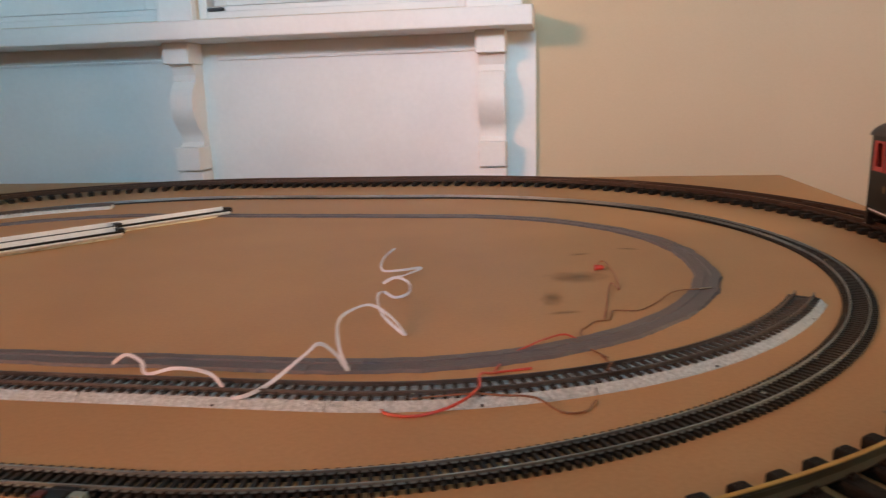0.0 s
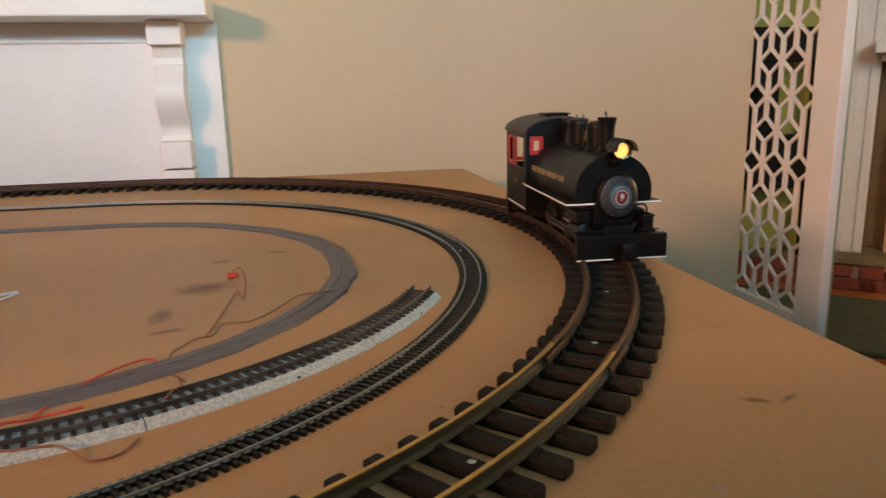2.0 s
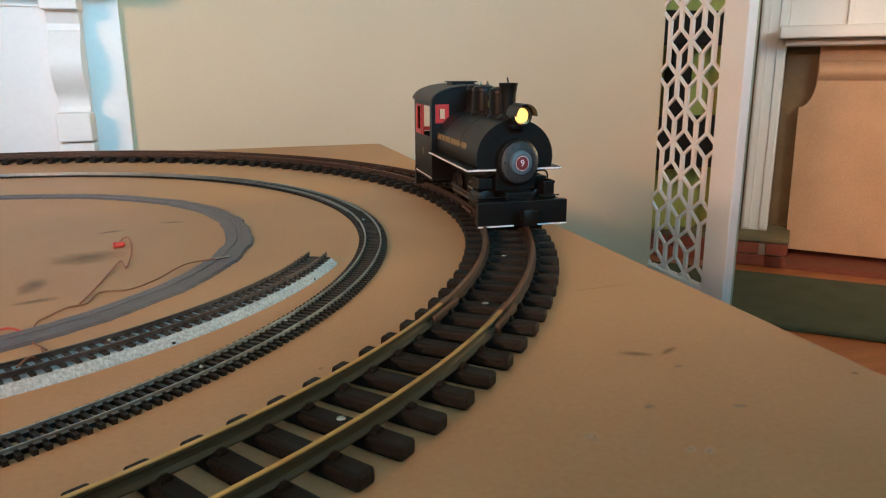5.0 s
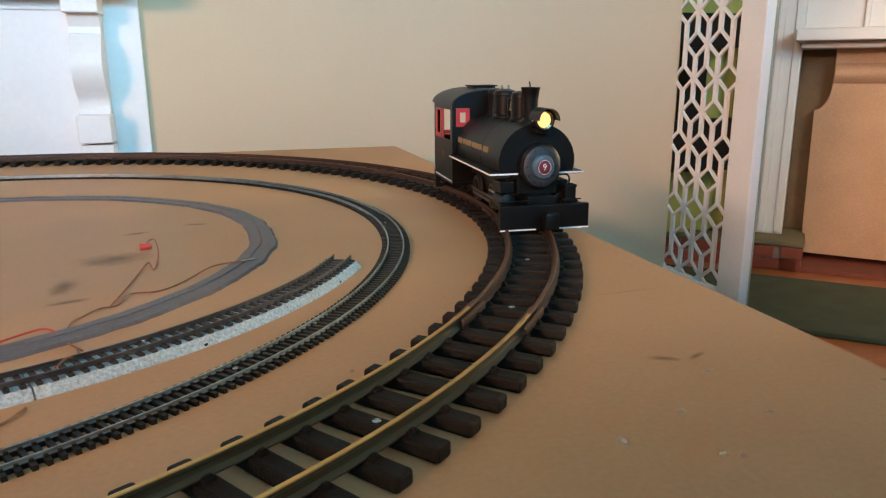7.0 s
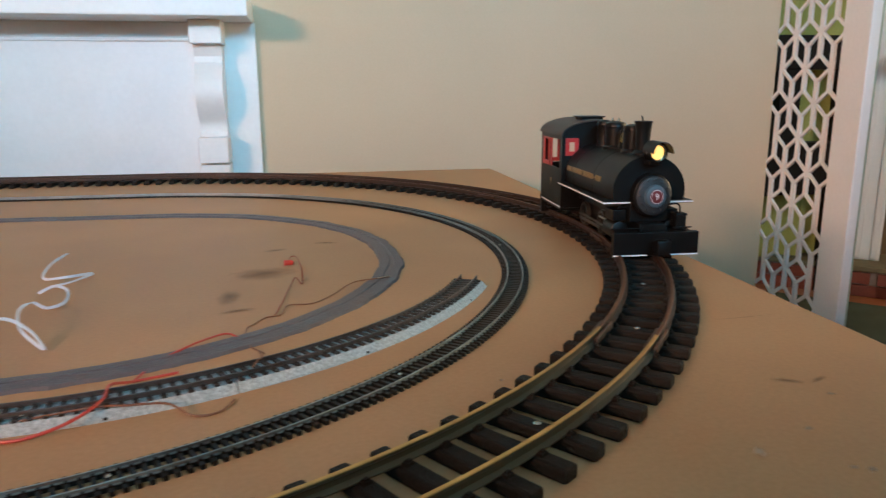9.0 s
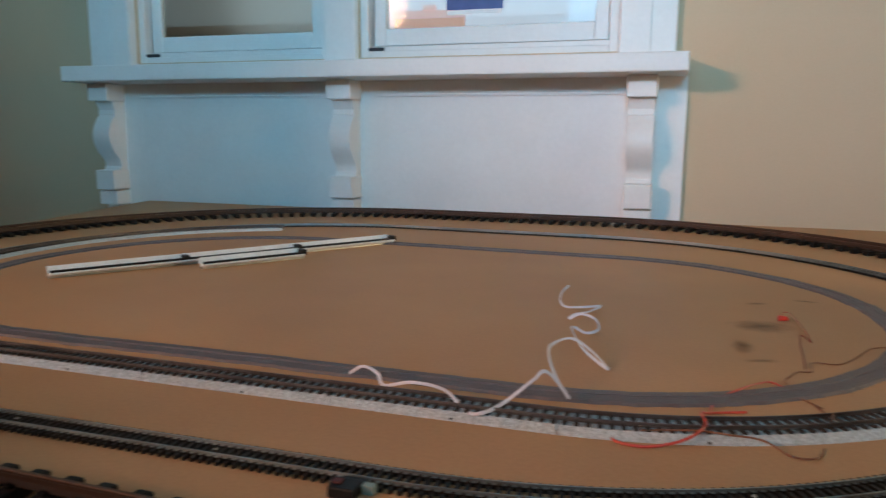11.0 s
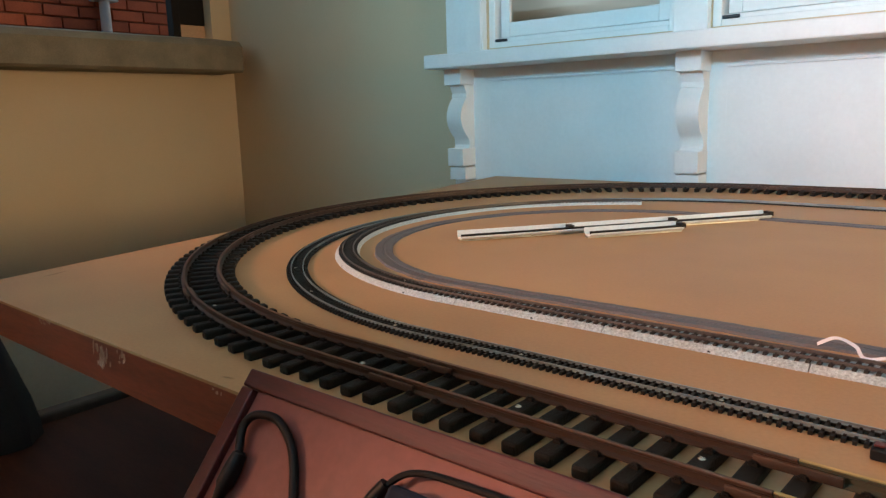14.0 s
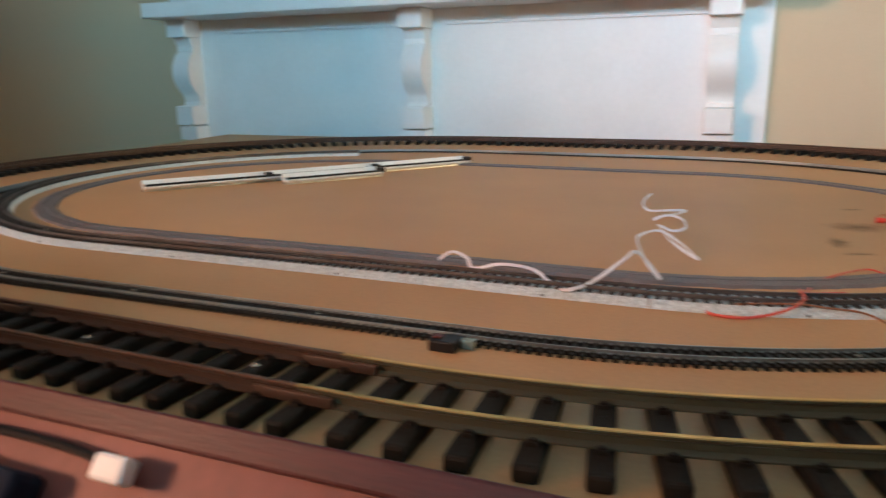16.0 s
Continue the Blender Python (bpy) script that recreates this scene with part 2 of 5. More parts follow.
def box(bm, x0, x1, y0, y1, z0, z1, bevel=0.0, m=None):
    r = bmesh.ops.create_cube(bm, size=1)
    vs = r["verts"]
    for v in vs:
        v.co = Vector((x0 + (v.co.x + 0.5) * (x1 - x0), y0 + (v.co.y + 0.5) * (y1 - y0), z0 + (v.co.z + 0.5) * (z1 - z0)))
    if bevel:
        es = list({e for v in vs for e in v.link_edges})
        r = bmesh.ops.bevel(bm, geom=es, offset=bevel, segments=2, affect="EDGES", profile=0.5)
        vs = list({v for f in r["faces"] for v in f.verts} | {v for v in vs if v.is_valid})
    if m is not None:
        bmesh.ops.transform(bm, matrix=m, verts=vs)
    return vs


def boxes(*rows, bevel=0.0):
    bm = bmesh.new()
    for r in rows:
        box(bm, *r, bevel=bevel)
    return bm


def lathe(profile, n=24, axis="z", at=(0, 0, 0), bm=None):
    """profile: (radius, height) rows, turned round an axis."""
    bm = bm or bmesh.new()
    rings = []
    for r, h in profile:
        ring = []
        for i in range(n):
            a = 2 * math.pi * i / n
            p = (r * math.cos(a), r * math.sin(a), h)
            if axis == "x":
                p = (h, r * math.cos(a), r * math.sin(a))
            if axis == "y":
                p = (r * math.cos(a), h, r * math.sin(a))
            ring.append(bm.verts.new(Vector(p) + Vector(at)))
        rings.append(ring)
    for a, b in zip(rings, rings[1:]):
        for i in range(n):
            bm.faces.new((a[i], a[(i + 1) % n], b[(i + 1) % n], b[i]))
    bm.faces.new(rings[0][::-1])
    bm.faces.new(rings[-1])
    return bm


def tube(points, r, n=8, bm=None):
    bm = bm or bmesh.new()
    pts = [Vector(p) for p in points]
    rings = []
    for i, p in enumerate(pts):
        d = (pts[min(i + 1, len(pts) - 1)] - pts[max(i - 1, 0)]).normalized()
        s = d.cross(Vector((0, 0, 1)))
        s = s.normalized() if s.length > 0.05 else Vector((1, 0, 0))
        u = s.cross(d)
        rings.append([bm.verts.new(p + r * (math.cos(2 * math.pi * k / n) * s + math.sin(2 * math.pi * k / n) * u)) for k in range(n)])
    for a, b in zip(rings, rings[1:]):
        for k in range(n):
            bm.faces.new((a[k], a[(k + 1) % n], b[(k + 1) % n], b[k]))
    bm.faces.new(rings[0][::-1])
    bm.faces.new(rings[-1])
    return bm


def smooth_line(points, steps=8):
    """A Catmull-Rom line through a few points."""
    p = [Vector(q) for q in points]
    p = [2 * p[0] - p[1]] + p + [2 * p[-1] - p[-2]]
    out = []
    for i in range(1, len(p) - 2):
        a, b, c, d = p[i - 1 : i + 3]
        for k in range(steps):
            t = k / steps
            out.append(0.5 * (2 * b + (c - a) * t + (2 * a - 5 * b + 4 * c - d) * t * t + (3 * b - a - 3 * c + d) * t ** 3))
    return out + [p[-2]]


def prism(outline, axis, a, b, bm=None):
    """An outline of 2D points, drawn out along an axis from a to b."""
    bm = bm or bmesh.new()
    def at(p, h):
        return {"x": (h, p[0], p[1]), "y": (p[0], h, p[1]), "z": (p[0], p[1], h)}[axis]
    lo = [bm.verts.new(at(p, a)) for p in outline]
    hi = [bm.verts.new(at(p, b)) for p in outline]
    n = len(outline)
    for i in range(n):
        bm.faces.new((lo[i], lo[(i + 1) % n], hi[(i + 1) % n], hi[i]))
    bm.faces.new(lo[::-1])
    bm.faces.new(hi)
    return bm


class Oval:
    """A track's centre line: two arcs and the straights that touch both, anticlockwise from the front straight's left end."""
    def __init__(self, x1, y1, r1, x2, y2, r2):
        c1, c2 = Vector((x1, y1)), Vector((x2, y2))
        d = c2 - c1
        h = d.length
        e = d / h
        p = Vector((-e.y, e.x))
        b = (r1 - r2) / h
        a = math.sqrt(1 - b * b)
        nb, nt = b * e - a * p, b * e + a * p
        self.c1, self.c2, self.r1, self.r2, self.nb, self.nt = c1, c2, r1, r2, nb, nt
        ab, at = math.atan2(nb.y, nb.x), math.atan2(nt.y, nt.x)
        self.ab, self.at = ab, at
        self.s = a * h
        self.l2 = r2 * ((at - ab) % (2 * math.pi))
        self.l1 = r1 * ((ab - at) % (2 * math.pi))
        self.total = 2 * self.s + self.l1 + self.l2

    def at_s(self, s):
        """The point, and the outward normal, at a length along the line."""
        s %= self.total
        if s < self.s:
            t = s / self.s
            return (self.c1 + self.r1 * self.nb).lerp(self.c2 + self.r2 * self.nb, t), self.nb
        s -= self.s
        if s < self.l2:
            a = self.ab + s / self.r2
            n = Vector((math.cos(a), math.sin(a)))
            return self.c2 + self.r2 * n, n
        s -= self.l2
        if s < self.s:
            t = s / self.s
            return (self.c2 + self.r2 * self.nt).lerp(self.c1 + self.r1 * self.nt, t), self.nt
        s -= self.s
        a = self.at + s / self.r1
        n = Vector((math.cos(a), math.sin(a)))
        return self.c1 + self.r1 * n, n

    def arc(self, off, s0, s1, step=0.02):
        k = max(2, int(abs(s1 - s0) / step))
        out = []
        for i in range(k + 1):
            p, n = self.at_s(s0 + (s1 - s0) * i / k)
            out.append((p + off * n, n))
        return out


def sweep(line, profile, closed=False, wave=0.0, bm=None):
    """A profile of (out, up) points, carried along rows of (point, outward normal)."""
    bm = bm or bmesh.new()
    rings = []
    for i, (p, n) in enumerate(line):
        j = wave * (noise.noise(Vector((p.x * 23, p.y * 23, 0.3))) + 0.8 * noise.noise(Vector((p.x * 95, p.y * 95, 1.7)))) if wave else 0
        rings.append([bm.verts.new((p.x + (o + j * (1 if o > 0 else 0.6)) * n.x, p.y + (o + j * (1 if o > 0 else 0.6)) * n.y, u)) for o, u in profile])
    k = len(profile)
    pairs = list(zip(rings, rings[1:])) + ([(rings[-1], rings[0])] if closed else [])
    for a, b in pairs:
        for i in range(k):
            bm.faces.new((a[i], a[(i + 1) % k], b[(i + 1) % k], b[i]))
    if not closed:
        bm.faces.new(rings[0][::-1])
        bm.faces.new(rings[-1])
    return bm


def rail_profile(z0, h, foot, head):
    return [(-foot / 2, z0), (foot / 2, z0), (foot / 2, z0 + h * 0.12), (head * 0.22, z0 + h * 0.28), (head * 0.22, z0 + h * 0.68), (head / 2, z0 + h * 0.78), (head / 2, z0 + h * 0.95), (head * 0.36, z0 + h), (-head * 0.36, z0 + h), (-head / 2, z0 + h * 0.95), (-head / 2, z0 + h * 0.78), (-head * 0.22, z0 + h * 0.68), (-head * 0.22, z0 + h * 0.28), (-foot / 2, z0 + h * 0.12)]


def lay(name, mesh, p, n, z, parent, m=None):
    """A shared piece set on a track: its x points outward."""
    ob = new(name, mesh)
    ob.parent = parent
    ob.matrix_basis = Matrix.Translation((p.x, p.y, z)) @ Matrix.Rotation(math.atan2(n.y, n.x), 4, "Z") @ (m or Matrix())
    return ob


def screw_mesh(r, name):
    bm = lathe([(r * 0.55, -0.004), (r * 0.55, 0), (r, 0.0002), (r, 0.0008), (r * 0.6, 0.0015), (r * 0.05, 0.0017)], 12)
    box(bm, -r * 0.7, r * 0.7, -r * 0.12, r * 0.12, 0.0012, 0.0019)
    return mesh_of(bm, name, M_SCREW, True)


# ---------------------------------------------------------------- room shell
WY = 1.865            # plaster face of the window wall
FZ = -0.75            # floor
CZ = 1.75             # ceiling
WX0, WX1 = -3.33, 1.50


def structure(name, bm, material, label=""):
    return tagged(part(name, bm, material), label or name.replace("_", " "), kind="structure")


structure("floor", boxes((-3.5, 5.4, -3.0, 5.2, FZ - 0.06, FZ)), M_FLOOR, "brown varnished floorboards")
structure("ceiling", boxes((-3.5, 5.4, -3.0, 5.2, CZ, CZ + 0.06)), M_CEIL, "plain white painted ceiling")
WINL, WINR, WZ0, WZ1 = (-1.755, -1.055), (-0.95, -0.185), 0.44, 1.55
bm = boxes((WX0, WINL[0], WY, WY + 0.14, FZ, CZ), (WINR[1], WX1, WY, WY + 0.14, FZ, CZ), (WINL[0], WINR[1], WY, WY + 0.14, FZ, WZ0),
           (WINL[0], WINR[1], WY, WY + 0.14, WZ1, CZ), (WINL[1], WINR[0], WY, WY + 0.14, WZ0, WZ1))
structure("wall_north", bm, M_WALL, "cream painted plaster wall with two windows")
bm = boxes((WX0 - 0.14, WX0, -3.0, 0.05, FZ, CZ), (WX0 - 0.14, WX0, 1.76, 5.2, FZ, CZ), (WX0 - 0.14, WX0, 0.05, 1.76, FZ, 0.60), (WX0 - 0.14, WX0, 0.05, 1.76, 1.55, CZ))
structure("wall_west", bm, M_WALL, "cream painted plaster wall with a side window")
SW = (-1.02, 1.42, 1.10, 1.70)      # added opening for the cool fill light, unseen behind the walk
structure("wall_south", boxes((-3.5, SW[0], -3.12, -3.0, FZ, CZ), (SW[1], 5.4, -3.12, -3.0, FZ, CZ), (SW[0], SW[1], -3.12, -3.0, FZ, SW[2]), (SW[0], SW[1], -3.12, -3.0, SW[3], CZ)), M_WALL, "unseen cream wall with an added high window")
# added out of view to keep the warm lamp off the left panel
structure("wall_lamp_blocker", boxes((WX0 + 0.001, -1.77, -0.14, 0.0, FZ, CZ)), M_WALL, "unseen cream wall end that blocks the warm lamp")
# added behind the walk to shade the near table; the gap lights the board
structure("wall_low_lamp_blocker", boxes((WX0 + 0.001, -1.00, -0.58, -0.48, FZ, 0.355), (-0.66, 0.9, -0.58, -0.48, FZ, 0.355)), M_WALL, "unseen low cream wall with a gap, shading the near table")
structure("wall_east", boxes((5.4, 5.52, -3.0, 5.2, FZ, CZ)), M_WALL, "cream painted plaster wall")
structure("wall_hall_return", boxes((WX1 - 0.14, WX1 - 0.002, WY + 0.142, 5.2, FZ, CZ)), M_WALL, "cream painted plaster wall end")
structure("wall_hall_north", boxes((WX1, 5.4, 5.2, 5.32, FZ, CZ)), M_TAN, "tan plaster wall of the hall")
# dark carpet under the table
tagged(part("carpet", boxes((-3.0, 0.2, 0.003, 1.7, FZ + 0.002, FZ + 0.012), bevel=0.004), M_DARKFL), "dark brown carpet lying on the floor", "carpet")

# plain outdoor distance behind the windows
# evening sun on the house front is emitted by its material
structure("backdrop_house", boxes((-1.66, -1.22, 4.0, 4.02, -0.4, 0.93), (-1.48, -1.40, 4.0, 4.02, 0.931, 0.96)), glow("house_sun_glow", (0.98, 0.50, 0.34), 1.0), "distant house front with evening sun as its own glow")
structure("backdrop_north", boxes((-4.5, 1.2, 4.9, 4.92, -0.4, 3.2)), glow("evening_sky", (0.80, 0.76, 0.73), 1.25), "pale evening sky behind the windows")
hedge = bmesh.new()
for i in range(70):
    x = -3.2 + i * 0.055 + random.uniform(-0.02, 0.02)
    r = random.uniform(0.05, 0.13)
    bmesh.ops.create_icosphere(hedge, subdivisions=2, radius=r, matrix=Matrix.Translation((x, 3.2 + random.uniform(-0.1, 0.1), (0.68 if x < -1.6 else 0.63) + 0.03 * math.sin(x * 4) - r * 0.4)) @ Matrix.Diagonal((1, 1, 0.8, 1)))
box(hedge, -3.3, 0.75, 3.12, 3.28, -0.4, 0.62)
for v in hedge.verts:
    v.co += 0.02 * noise.noise_vector(v.co * 18)
# orange dusk light is tinted into the leaf colours
tagged(part("hedge", hedge, mat("leaves_dusk_tint", (0.30, 0.20, 0.14), (0.15, 0.12, 0.10), 14, 0.8, bump=0.8)), "dark clipped hedge outside the window", "hedge", kind="stuff")


# ---------------------------------------------------------------- window surround
def window(name, x0, x1, pane_mat, label):
    w = tagged(new(name), label, kind="structure")
    fy0, fy1 = WY + 0.01, WY + 0.08
    f = 0.026
    part("window_frame", boxes((x0, x0 + f, fy0, fy1, WZ0, WZ1), (x1 - f, x1, fy0, fy1, WZ0, WZ1), (x0 + f, x1 - f, fy0, fy1, WZ0, WZ0 + 0.02), (x0 + f, x1 - f, fy0, fy1, WZ1 - 0.03, WZ1), bevel=0.003), M_WHITE, w)
    part("window_track", boxes((x0 + f, x1 - f, fy0 + 0.012, fy0 + 0.018, WZ0 + 0.02, WZ0 + 0.034), (x0 + f, x1 - f, fy0 + 0.034, fy0 + 0.040, WZ0 + 0.02, WZ0 + 0.030), bevel=0.001), M_WHITE, w)
    s0, s1, z0, z1, sy = x0 + f + 0.012, x1 - f - 0.004, WZ0 + 0.036, WZ1 - 0.04, fy0 + 0.022
    t = 0.038
    part("sash", boxes((s0, s0 + t, sy, sy + 0.026, z0, z1), (s1 - t, s1, sy, sy + 0.026, z0, z1), (s0 + t, s1 - t, sy, sy + 0.026, z0, z0 + t + 0.013), (s0 + t, s1 - t, sy, sy + 0.026, z1 - t, z1), bevel=0.003), M_WHITE, w)
    p = part("pane", boxes((s0 + t - 0.004, s1 - t + 0.004, sy + 0.011, sy + 0.015, z0 + t - 0.004, z1 - t + 0.004)), pane_mat, w)
    p.visible_shadow = False
    # grey bar in place of the dark slot at the frame's lower left
    part("slot_bar", boxes((x0 + f + 0.002, x0 + f + 0.05, fy0 - 0.004, fy0 + 0.008, WZ0 + 0.0205, WZ0 + 0.030), bevel=0.002), M_GREY, w)
    return w


# window added around the cool fill light, never in view
w4 = tagged(new("window_4"), "added unseen high window around the cool fill light", kind="structure")
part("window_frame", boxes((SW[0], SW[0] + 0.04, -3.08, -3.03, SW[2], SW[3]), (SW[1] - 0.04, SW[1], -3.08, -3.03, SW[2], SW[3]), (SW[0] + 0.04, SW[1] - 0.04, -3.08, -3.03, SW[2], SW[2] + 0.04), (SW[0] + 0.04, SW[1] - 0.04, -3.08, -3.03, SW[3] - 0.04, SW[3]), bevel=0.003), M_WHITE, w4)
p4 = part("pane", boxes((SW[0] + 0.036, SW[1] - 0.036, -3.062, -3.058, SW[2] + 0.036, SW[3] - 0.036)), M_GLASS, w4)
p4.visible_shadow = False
window("window_1", *WINL, M_FROST, "white sash window with frosted glass")
window("window_2", *WINR, M_GLASS, "white sash window with clear glass")
card = thing("window_card", "blue card with a white border stuck on the window pane", "card")
part("card_face", boxes((-0.684, -0.513, WY + 0.030, WY + 0.0305, 0.5715, 0.680)), mat("blue_card", (0.07, 0.12, 0.34), (0.05, 0.09, 0.26), 20, 0.5), card)
part("card_border", boxes((-0.684, -0.513, WY + 0.030, WY + 0.0305, 0.558, 0.571)), M_PIPE, card, "white border")

CY = 1.850            # face of the white boards
structure("trim_casing_left", boxes((-1.925, WINL[0] - 0.001, CY - 0.012, WY, 0.42, 1.66), (-1.83, WINL[0] - 0.004, CY - 0.020, CY - 0.0125, 0.42, 1.66), bevel=0.003), M_WHITE, "white painted window casing")
structure("trim_casing_right", boxes((WINR[1] + 0.001, -0.035, CY - 0.012, WY, 0.42, 1.66), (WINR[1] + 0.004, -0.10, CY - 0.020, CY - 0.0125, 0.42, 1.66), bevel=0.003), M_WHITE, "white painted window casing")
structure("trim_mullion", boxes((WINL[1] + 0.001, WINR[0] - 0.001, CY - 0.012, WY + 0.004, 0.42, 1.66), bevel=0.004), M_WHITE, "white painted window mullion")
structure("trim_head", boxes((-1.96, 0.0, CY - 0.03, WY, 1.661, 1.73), bevel=0.004), M_WHITE, "white painted window head")
sill = tagged(new("window_sill"), "deep white painted window sill on scroll brackets", kind="structure")
bm = boxes((-1.905, -0.003, 1.682, WY, 0.371, 0.4185), bevel=0.004)
part("sill_board", bm, M_WHITE, sill)
# panelling below the sill: stiles, rails and two sunk panels
bm = boxes((-1.905, -1.74, CY, WY, FZ, 0.3705), (-1.02, -0.89, CY, WY, FZ, 0.3705), (-0.158, 0.0, CY, WY, FZ, 0.3705),
           (-1.74, -1.02, CY, WY, 0.332, 0.3705), (-0.89, -0.158, CY, WY, 0.332, 0.3705), (-1.74, -1.02, CY, WY, FZ, -0.20), (-0.89, -0.158, CY, WY, FZ, -0.20))
structure("panel_frame", bm, M_WHITE, "white painted panel frame below the window")
structure("panel_board", boxes((-1.74, -1.02, CY + 0.0003, WY, -0.20, 0.332), (-0.89, -0.158, CY + 0.0003, WY, -0.20, 0.332)), M_WHITE, "white painted sunk panels below the window")
structure("panel_moulding", boxes((-1.74, -1.02, CY - 0.007, CY + 0.0012, 0.3235, 0.3315), (-0.89, -0.158, CY - 0.007, CY + 0.0012, 0.3235, 0.3315), bevel=0.002), M_WHITE, "thin white moulding over the panels")


def sill_bracket():
    b = thing("sill_bracket", "white painted wooden scroll bracket under the sill", "bracket", "brackets under the window sill")
    w = 0.077
    part("top_block", boxes((0, w, 1.765, CY, 0.314, 0.3705), bevel=0.003), M_WHITE, b)
    prof = [(CY, 0.3135), (1.792, 0.3135), (1.798, 0.30), (1.806, 0.285), (1.803, 0.27)]
    for i in range(15):
        a = math.pi * i / 14
        prof.append((1.806 - 0.038 * math.sin(a) ** 0.8 + 0.004 * (i / 14), 0.268 - 0.142 * (i / 14)))
    prof += [(1.818, 0.112), (1.820, 0.098), (1.812, 0.0865), (CY, 0.0865)]
    part("scroll", prism(prof, "x", 0.005, w - 0.005), M_WHITE, b, smooth=True)
    part("bottom_block", boxes((0.002, w - 0.002, 1.774, CY, 0.021, 0.086), bevel=0.003), M_WHITE, b)
    part("foot_slab", boxes((0.002, w - 0.002, 1.786, CY, -0.03, 0.016), bevel=0.003), M_WHITE, b)
    return b


br = sill_bracket()
br.matrix_world = pose(-1.882, 0, 0)
copy_thing(br, pose(-1.014, 0, 0))
copy_thing(br, pose(-0.152, 0, 0))

# ---------------------------------------------------------------- side window with its deep sill
structure("side_window_sill", prism([(WX0, 0.43), (WX0 + 0.20, 0.43), (WX0 + 0.215, 0.44), (WX0 + 0.215, 0.545), (WX0 + 0.19, 0.572), (WX0, 0.60)], "y", 0.003, 1.775), M_CLOTH, "deep sill covered in grey brown cloth")
w3 = tagged(new("window_3"), "side window looking out on a brick wall", kind="structure")
part("window_frame", boxes((WX0 - 0.10, WX0 - 0.05, 0.05, 0.09, 0.60, 1.55), (WX0 - 0.10, WX0 - 0.05, 1.585, 1.625, 0.60, 1.55), (WX0 - 0.10, WX0 - 0.05, 0.09, 1.585, 1.50, 1.55), bevel=0.003), M_DARK, w3)
part("lower_board", boxes((WX0 - 0.09, WX0 - 0.06, 1.6255, 1.758, 0.60, 0.665), bevel=0.002), M_TAN, w3)
part("dark_board", boxes((WX0 - 0.085, WX0 - 0.055, 1.6255, 1.758, 0.666, 0.80), bevel=0.002), M_DARK, w3)
part("upper_board", boxes((WX0 - 0.09, WX0 - 0.06, 1.6255, 1.758, 0.801, 1.548), bevel=0.002), mat("grey_brown_board", (0.13, 0.09, 0.065), (0.08, 0.058, 0.045), 12, 0.7, bump=0.2), w3)
outer = tagged(new("outer_brick_wall"), "red brick wall of the neighbouring house", "brick wall")
part("mortar_bed", boxes((-5.30, -5.24, -2.5, 2.90, -0.5, 2.4)), mat("red_grey_mortar", (0.40, 0.16, 0.10), (0.30, 0.12, 0.075), 30, 0.9, bump=0.4), outer)
pipe = thing("drain_pipe", "white plastic drain pipe on the brick wall", "pipe")
part("pipe", tube([(-5.17, 2.14, -0.5), (-5.17, 2.14, 2.4)], 0.035, 14), M_PIPE, pipe, smooth=True)
part("pipe_clip", boxes((-5.24, -5.125, 2.06, 2.22, 1.02, 1.045), bevel=0.003), M_PIPE, pipe)

# ---------------------------------------------------------------- table
table = thing("layout_table", "large varnished hardboard table top with orange painted edge", "table")
TX0, TX1, TY0, TY1 = -1.285, 0.585, 0.008, 1.69
TL = -1.60
bm = prism([(TX0, TY0), (TX1, TY0), (TX1, TY1), (TL, TY1)], "z", -0.0030, 0.0)
part("table_top", bm, M_TABLE, table)
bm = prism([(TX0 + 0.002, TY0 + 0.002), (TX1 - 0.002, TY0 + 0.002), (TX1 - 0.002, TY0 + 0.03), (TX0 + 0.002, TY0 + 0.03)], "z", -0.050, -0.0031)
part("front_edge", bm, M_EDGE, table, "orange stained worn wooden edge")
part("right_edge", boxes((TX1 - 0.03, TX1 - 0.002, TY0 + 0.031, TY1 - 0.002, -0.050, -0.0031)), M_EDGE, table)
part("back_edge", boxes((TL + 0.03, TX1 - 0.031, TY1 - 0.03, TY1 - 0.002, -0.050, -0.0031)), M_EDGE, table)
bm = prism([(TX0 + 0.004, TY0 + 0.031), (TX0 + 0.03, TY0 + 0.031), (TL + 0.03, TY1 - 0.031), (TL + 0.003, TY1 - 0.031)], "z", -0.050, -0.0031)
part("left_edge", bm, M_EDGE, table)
for x, y in ((-0.85, 0.62), (0.42, 0.62), (0.42, 1.45), (-1.20, 1.45)):
    part("leg", boxes((x - 0.03, x + 0.03, y - 0.03, y + 0.03, FZ, -0.0505), bevel=0.003), M_EDGE, table)


def stain(name, x, y, rx, ry, rot, material, label, n=22, z=0.0002):
    bm = bmesh.new()
    c = bm.verts.new((0, 0, 0))
    ring = []
    for i in range(n):
        a = 2 * math.pi * i / n
        k = 1 + 0.35 * noise.noise(Vector((math.cos(a) * 1.7 + x * 9, math.sin(a) * 1.7 + y * 9, 0)))
        ring.append(bm.verts.new((rx * k * math.cos(a), ry * k * math.sin(a), 0)))
    for i in range(n):
        bm.faces.new((c, ring[i], ring[(i + 1) % n]))
    ob = tagged(part(name, bm, material), label, "stain")
    ob.matrix_world = pose(x, y, z, 0, 0, rot)
    return ob


